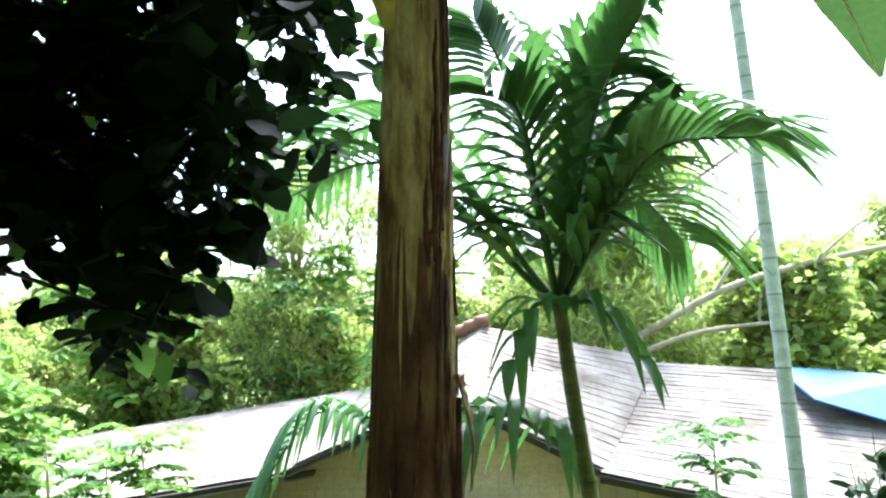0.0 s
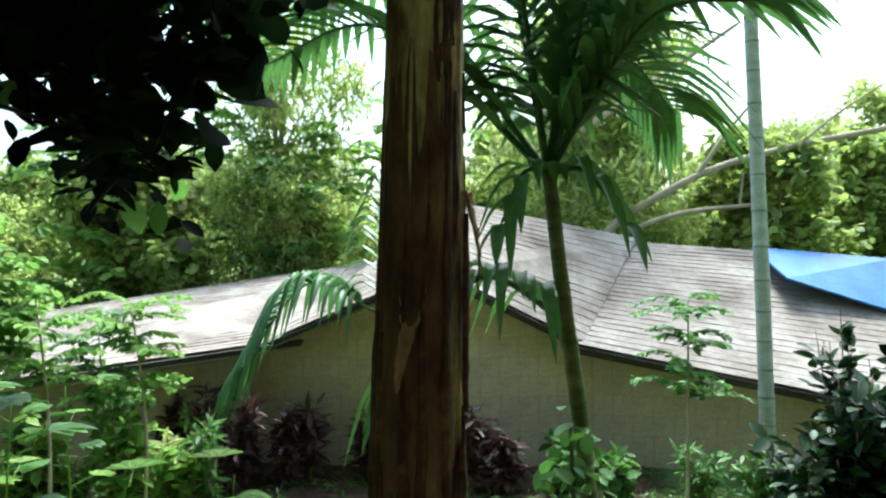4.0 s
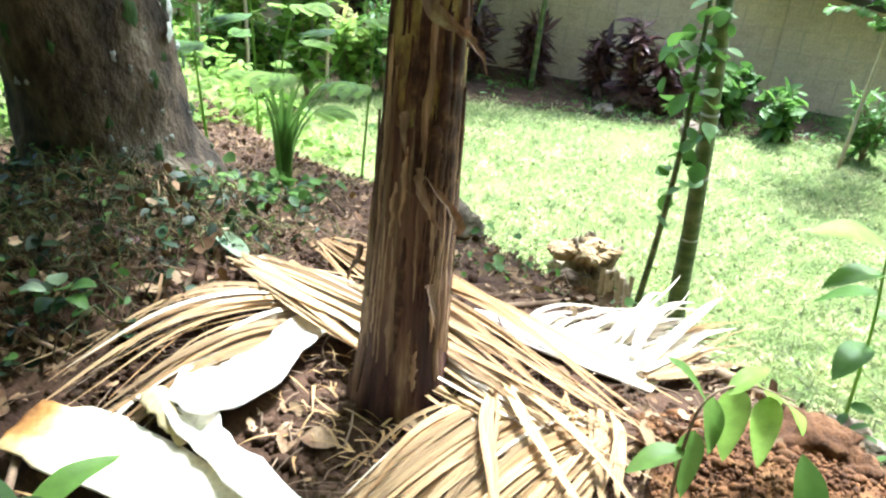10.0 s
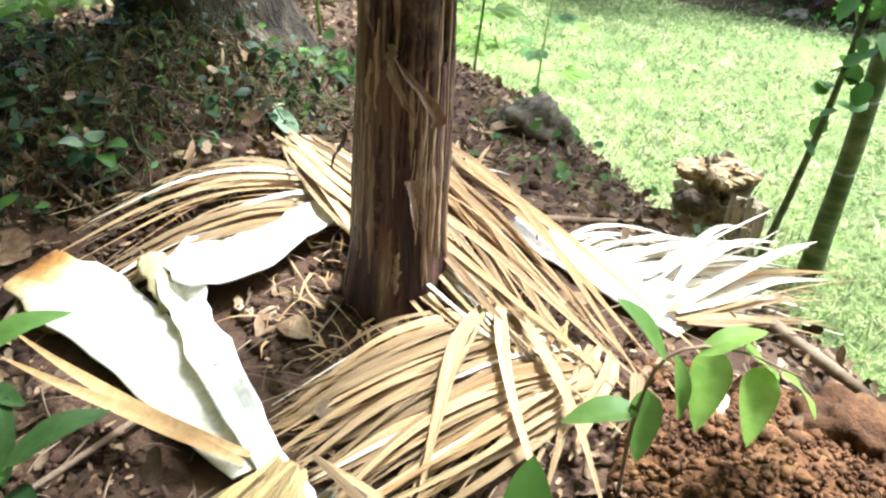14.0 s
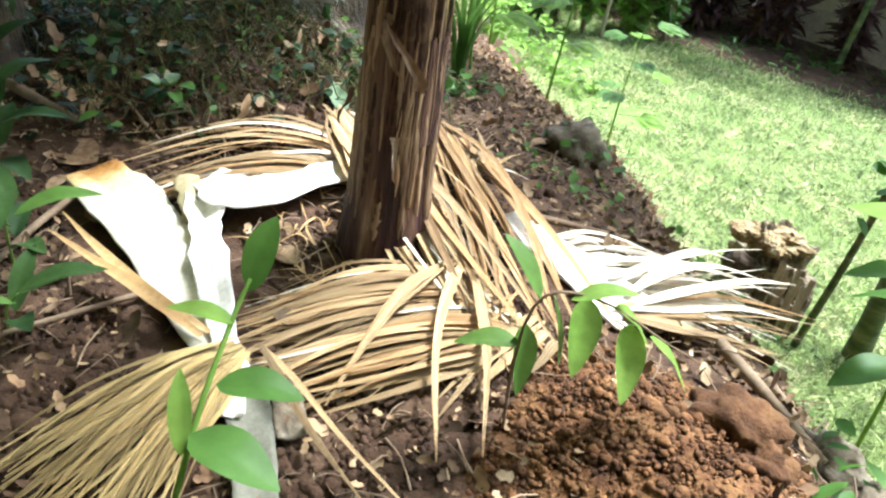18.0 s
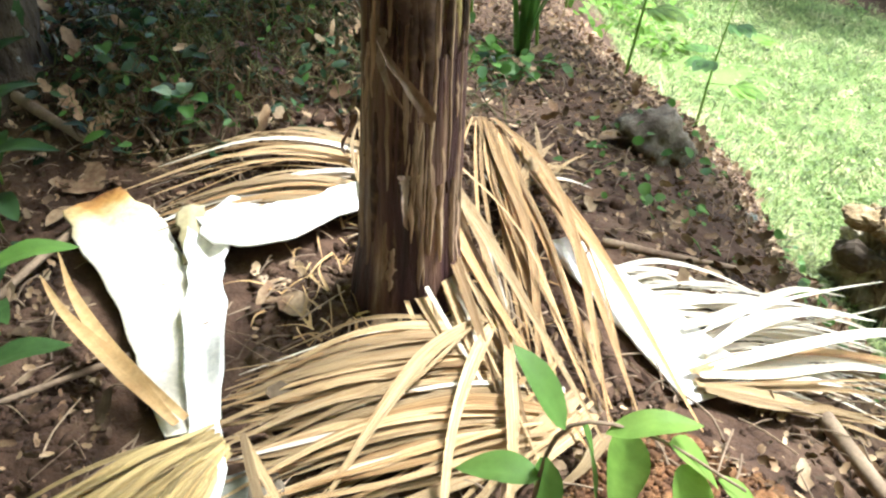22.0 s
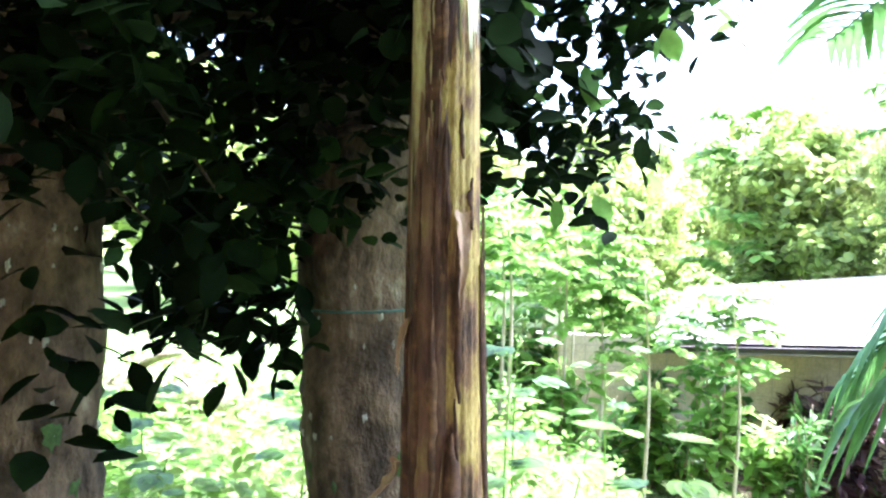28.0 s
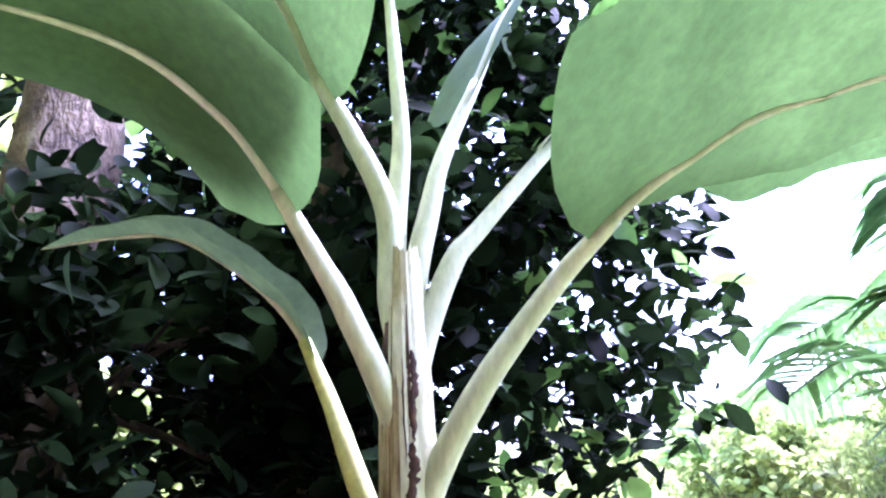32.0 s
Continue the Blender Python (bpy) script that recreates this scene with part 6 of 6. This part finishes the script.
    # tall lobed-leaf saplings behind the bank
    for x, y, h, n, sd in ((-1.25, 2.95, 0.95, 7, 1), (-1.05, 3.45, 1.05, 7, 2), (-2.2, 4.4, 1.5, 9, 10), (-2.5, 3.8, 1.3, 9, 11), (-1.75, 3.0, 1.3, 11, 3), (-2.6, 3.2, 1.4, 12, 4), (-0.95, 4.2, 0.9, 9, 5), (-2.9, 2.4, 0.9, 10, 6), (-3.3, 1.6, 0.7, 9, 7), (-2.7, 1.5, 0.5, 8, 8)):
        rr = random.Random(sd)
        z = gz(x, y)
        s = empty("lobed_sapling", (x, y, z), "thin sapling with bright green lobed leaves", "sapling", "lobed saplings")
        plant_stem(s, [(x, y, z), (x + rr.uniform(-0.05, 0.05), y, z + h * 0.5), (x + rr.uniform(-0.1, 0.1), y, z + h)], 0.009, 0.003, YOUNG)
        for i in range(n):
            u = 0.35 + 0.65 * i / (n - 1)
            w = i * 2.4
            a = Vector((x, y, z + h * u))
            d = Vector((math.cos(w), math.sin(w), 0.25))
            b = a + d * rr.uniform(0.1, 0.2)
            pieces = [tube([a, b], [0.003, 0.002], 4, cap=False)]
            Lf = rr.uniform(0.18, 0.25) if sd < 3 else rr.uniform(0.12, 0.2)
            for k in (-1.0, -0.5, 0, 0.5, 1.0):
                e = Vector((math.cos(w + k * 0.85), math.sin(w + k * 0.85), -0.12)) * Lf * (1 - 0.25 * abs(k))
                pieces.append(blade(smooth_path([b, b + e * 0.5 + Vector((0, 0, 0.01)), b + e], 5), lambda t: Lf * 0.28 * math.sin(math.pi * min(1, t * 0.9 + 0.08)), 0.1, 2))
            part("leaf", mesh("leaf", *joined(pieces)), LEAF if (i % 3 == 1 or (sd > 2 and i % 3 == 2)) else YOUNG, s)


build_near_plants()


def build_ground_cover():
    r = np.random.RandomState(44)
    for name, lab, box, n, size, kind, mat in (
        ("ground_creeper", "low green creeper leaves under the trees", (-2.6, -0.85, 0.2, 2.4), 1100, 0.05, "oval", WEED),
        ("ground_creeper", "low green weeds beside the tree trunk", (-1.5, -0.9, 2.0, 2.7), 300, 0.06, "round", LEAF),
        ("undergrowth", "bright low undergrowth beyond the trees", (-7.5, -2.2, 0.6, 6.5), 12000, 0.1, "oval", YOUNG),
        ("bank_weeds", "sparse small weeds on the bank", (-0.6, 1.2, 1.9, 3.4), 420, 0.035, "round", LEAF),
        ("wall_foot_weeds", "weeds at the foot of the wall", (-4.2, 4.4, 8.6, 10.3), 2600, 0.1, "lance", LEAF),
        ("bank_weeds", "weeds on the slope below the dug earth", (1.0, 3.0, 0.6, 2.4), 900, 0.06, "oval", LEAF),
    ):
        x, y = r.uniform(box[0], box[1], n), r.uniform(box[2], box[3], n)
        c = np.array([noise.noise(Vector((a * 2.2, b * 2.2, 9))) for a, b in zip(x, y)])
        ok = c > (-0.05 if name != "undergrowth" else -0.1)
        if name == "ground_creeper":
            ok &= ~((x > -1.0) & (y < 1.9) & (y > 0.65))
        x, y = x[ok], y[ok]
        m = len(x)
        z = ground_z(x, y)[0] + r.rand(m) ** 2 * (0.12 if name != "undergrowth" else 0.5) + 0.01
        tagged(part(name, leaves_mesh(name, np.stack([x, y, z], 1), r.uniform(0, 6.28, m), r.normal(0.1, 0.4, m), r.normal(0, 0.4, m), size * r.uniform(0.5, 1.4, m), kind), mat, None), lab, "weeds", kind="stuff")


build_ground_cover()


# ---- shrubs, saplings and the fallen branch beyond the lawn ----
def shrub(name, x, y, h, mat, kind, leaf, n, seed, label, width=0.3, group=""):
    rnd = random.Random(seed)
    z = lot_z(x, y)
    s = empty(name, (x, y, z), label, "shrub", group)
    tw = []
    for i in range(6):
        w = rnd.uniform(0, 6.28)
        top = Vector((x + math.cos(w) * width * rnd.random(), y + math.sin(w) * width * rnd.random(), z + h * rnd.uniform(0.65, 1.0)))
        plant_stem(s, [(x, y, z - 0.02), Vector((x, y, z)).lerp(top, 0.5) + Vector((0.02, 0, 0.03)), top], 0.01, 0.004, TWIG)
        for k in range(n):
            q = Vector((x, y, z)).lerp(top, 0.25 + 0.75 * k / n)
            tw.append(q)
    part("foliage", foliage("foliage", tw, 7, leaf, kind, seed, 0.03, -0.25), mat, s)
    return s


def pinnate_sapling(x, y, h, seed, spread, mat, label, first=0.45):
    """A thin sapling whose leaves are feathers of small leaflets."""
    rnd = random.Random(seed)
    z = lot_z(x, y)
    s = empty("pinnate_sapling", (x, y, z), label, "sapling", "feather-leaved saplings")
    top = Vector((x + rnd.uniform(-0.1, 0.1), y, z + h))
    plant_stem(s, [(x, y, z - 0.05), (x + 0.03, y, z + h * 0.5), top], 0.022, 0.006, PALEBRANCH)
    at, hd, pt = [], [], []
    ribs = []
    for i in range(24):
        u = first + (1 - first) * rnd.random()
        a = Vector((x, y, z)).lerp(top, u)
        w = rnd.uniform(0, 6.28)
        L = spread * rnd.uniform(0.6, 1.1)
        b = a + Vector((math.cos(w) * L, math.sin(w) * L, rnd.uniform(-0.1, 0.25) * L))
        m = a.lerp(b, 0.5) + Vector((0, 0, 0.14 * L))
        pth = smooth_path([a, m, b], 15)
        ribs.append(tube(pth, lambda t: 0.003, 4, cap=False))
        for q in pth[2:]:
            for side in (-1, 1):
                at.append(tuple(q))
                hd.append(w + side * 1.15)
                pt.append(-0.2)
    k = len(at)
    r = np.random.RandomState(seed)
    part("rib", mesh("rib", *joined(ribs)), LEAF, s)
    part("foliage", leaves_mesh("foliage", np.array(at), np.array(hd), np.array(pt) + r.normal(0, 0.2, k), r.normal(0, 0.3, k), 0.2 * spread * r.uniform(0.7, 1.1, k), "oval"), mat, s)
    return s


def build_yard():
    for i, (x, y, h) in enumerate(((-2.9, 8.35, 1.0), (-2.45, 8.2, 1.2), (-2.05, 8.1, 1.1), (-1.6, 8.1, 0.95), (-2.2, 7.9, 0.9), (-1.35, 8.2, 1.0), (0.45, 7.7, 1.05), (0.8, 7.65, 0.7), (0.05, 8.05, 0.8), (-0.7, 8.2, 0.8))):
        shrub("purple_shrub", x, y, h, CROTON, "lance", 0.24, 5, 100 + i, "dark purple-leaved garden shrub by the wall", 0.14, "purple shrubs by the wall")
    for i, (x, y, h, mat, k) in enumerate(((-2.6, 8.0, 1.0, YOUNG, "lance"), (-3.3, 8.0, 1.1, LEAF, "oval"), (-3.9, 7.2, 1.2, LEAF, "oval"), (2.6, 6.9, 0.7, LEAF, "lance"), (3.1, 6.6, 0.8, LEAF, "lance"), (3.8, 6.4, 1.1, SHADELEAF, "oval"), (4.4, 6.0, 1.6, SHADELEAF, "oval"), (4.9, 6.8, 1.9, SHADELEAF, "oval"), (2.95, 5.75, 1.1, WEED, "oval"), (3.25, 5.6, 1.6, WEED, "oval"), (3.45, 5.95, 2.1, WEED, "oval"), (3.7, 5.5, 1.9, WEED, "oval"), (3.35, 5.6, 1.1, SHADELEAF, "oval"), (3.75, 5.9, 1.5, SHADELEAF, "oval"), (4.1, 5.3, 1.3, SHADELEAF, "oval"), (4.3, 6.6, 1.9, SHADELEAF, "oval"), (-4.6, 5.9, 1.5, LEAF, "oval"), (-3.6, 5.4, 1.0, YOUNG, "oval"), (-5.6, 5.6, 2.0, LEAF, "oval"), (-4.4, 4.2, 1.2, YOUNG, "oval"), (3.6, 5.0, 0.8, LEAF, "lance"), (1.9, 7.3, 0.5, LEAF, "oval"), (1.4, 7.6, 0.6, LEAF, "oval"))):
        shrub("green_shrub", x, y, h, mat, k, 0.17, 6, 130 + i, "leafy green garden shrub", 0.35, "green shrubs round the lawn")
    rnd = random.Random(31)
    for i in range(16):
        u = (i + rnd.uniform(0.2, 0.8)) / 16
        x, y = -5.6 + 3.4 * u + rnd.uniform(-0.2, 0.2), 5.6 + 2.3 * u - rnd.uniform(0.2, 0.9)
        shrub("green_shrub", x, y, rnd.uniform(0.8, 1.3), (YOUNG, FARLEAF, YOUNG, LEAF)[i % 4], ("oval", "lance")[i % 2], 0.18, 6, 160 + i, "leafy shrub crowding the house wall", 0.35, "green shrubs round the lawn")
    for i, (x, y, h, sp, mat) in enumerate(((-2.6, 6.6, 2.2, 0.55, YOUNG), (-3.4, 5.6, 2.4, 0.6, YOUNG), (2.35, 6.6, 2.1, 0.5, LEAF), (-1.5, 14.2, 5.2, 1.2, YOUNG), (0.1, 13.6, 4.9, 1.1, YOUNG), (-3.4, 14.4, 5.2, 1.3, YOUNG), (-6.2, 13.4, 5.0, 1.3, YOUNG), (-2.4, 13.4, 4.2, 1.0, LEAF), (-3.4, 4.4, 1.9, 0.5, YOUNG), (-4.2, 5.9, 2.3, 0.55, YOUNG), (-3.1, 6.9, 2.0, 0.5, LEAF), (-5.0, 4.9, 2.2, 0.6, YOUNG), (-4.0, 3.6, 1.8, 0.5, YOUNG), (-3.1, 5.9, 2.3, 0.55, YOUNG), (-3.6, 5.3, 2.3, 0.55, YOUNG), (-3.9, 4.8, 2.2, 0.5, LEAF), (-4.6, 6.6, 3.0, 0.7, YOUNG))):
        pinnate_sapling(x, y, h, 200 + i, sp, mat, "thin sapling with feathery yellow-green leaves", 0.55 if y < 7 else 0.35)
    # vine-covered thin trunk beside the palm
    s = empty("vine_sapling", (0.56, 3.26, LOT_Z), "thin leaning sapling wrapped in round-leaved vine", "sapling")
    P = [(0.56, 3.26, -1.08), (0.6, 3.2, -0.5), (0.62, 3.15, 0.1), (0.6, 3.1, 0.75)]
    plant_stem(s, P, 0.02, 0.01, PALMTRUNK)
    r = np.random.RandomState(6)
    pts = smooth_path(P, 40)
    at = np.array([tuple(pts[int(19 + 21 * k)]) for k in r.rand(85) ** 0.7]) + r.normal(0, 0.07, (85, 3))
    part("foliage", leaves_mesh("foliage", at, r.uniform(0, 6.28, 85), r.normal(-0.4, 0.4, 85), r.normal(0, 0.4, 85), 0.085 * r.uniform(0.6, 1.3, 85), "round"), LEAF, s)
    # pale fallen limb beyond the roof
    b = empty("fallen_branch", (4.2, 10.9, 0), "large pale leaning branch with bare forks", "branch")
    for pts, r0, r1 in ((((3.0, 10.9, 2.0), (4.26, 10.9, 2.64), (5.58, 10.9, 3.01), (7.6, 10.9, 3.37)), 0.06, 0.045), (((3.0, 10.9, 1.75), (3.9, 10.9, 2.03), (5.1, 10.9, 2.15)), 0.05, 0.03), (((4.13, 10.9, 2.58), (4.62, 10.9, 3.24), (5.02, 10.9, 3.7)), 0.04, 0.02), (((2.4, 10.9, 3.3), (3.86, 10.9, 4.28), (4.83, 10.9, 4.92)), 0.05, 0.03), (((4.79, 10.9, 2.1), (4.86, 10.9, 2.63)), 0.02, 0.012), (((5.7, 10.9, 3.02), (6.29, 10.9, 3.48), (7.07, 10.9, 3.98)), 0.03, 0.015), (((1.9, 10.8, 0.9), (2.5, 10.85, 1.5), (3.0, 10.9, 2.0)), 0.08, 0.06)):
        plant_stem(b, pts, r0, r1, PALEBRANCH, "limb")


in_yard(build_yard)


def build_log():
    lg = empty("fallen_log", (-5.7, 2.2, 0.1), "weathered fallen log among the weeds", "log")
    path = smooth_path([(-6.3, 0.9, 0.26), (-5.85, 1.9, 0.16), (-5.6, 2.5, 0.06), (-5.35, 3.1, -0.05)], 30)
    part("log_body", mesh("log_body", *tube(path, lambda t: 0.19 - 0.05 * t, 16, 0.12, 5)), STUMP, lg)
    plant_stem(lg, [(-5.7, 2.2, 0.2), (-5.4, 2.3, 0.42), (-5.2, 2.5, 0.5)], 0.05, 0.03, STUMP, "side_limb")


build_log()
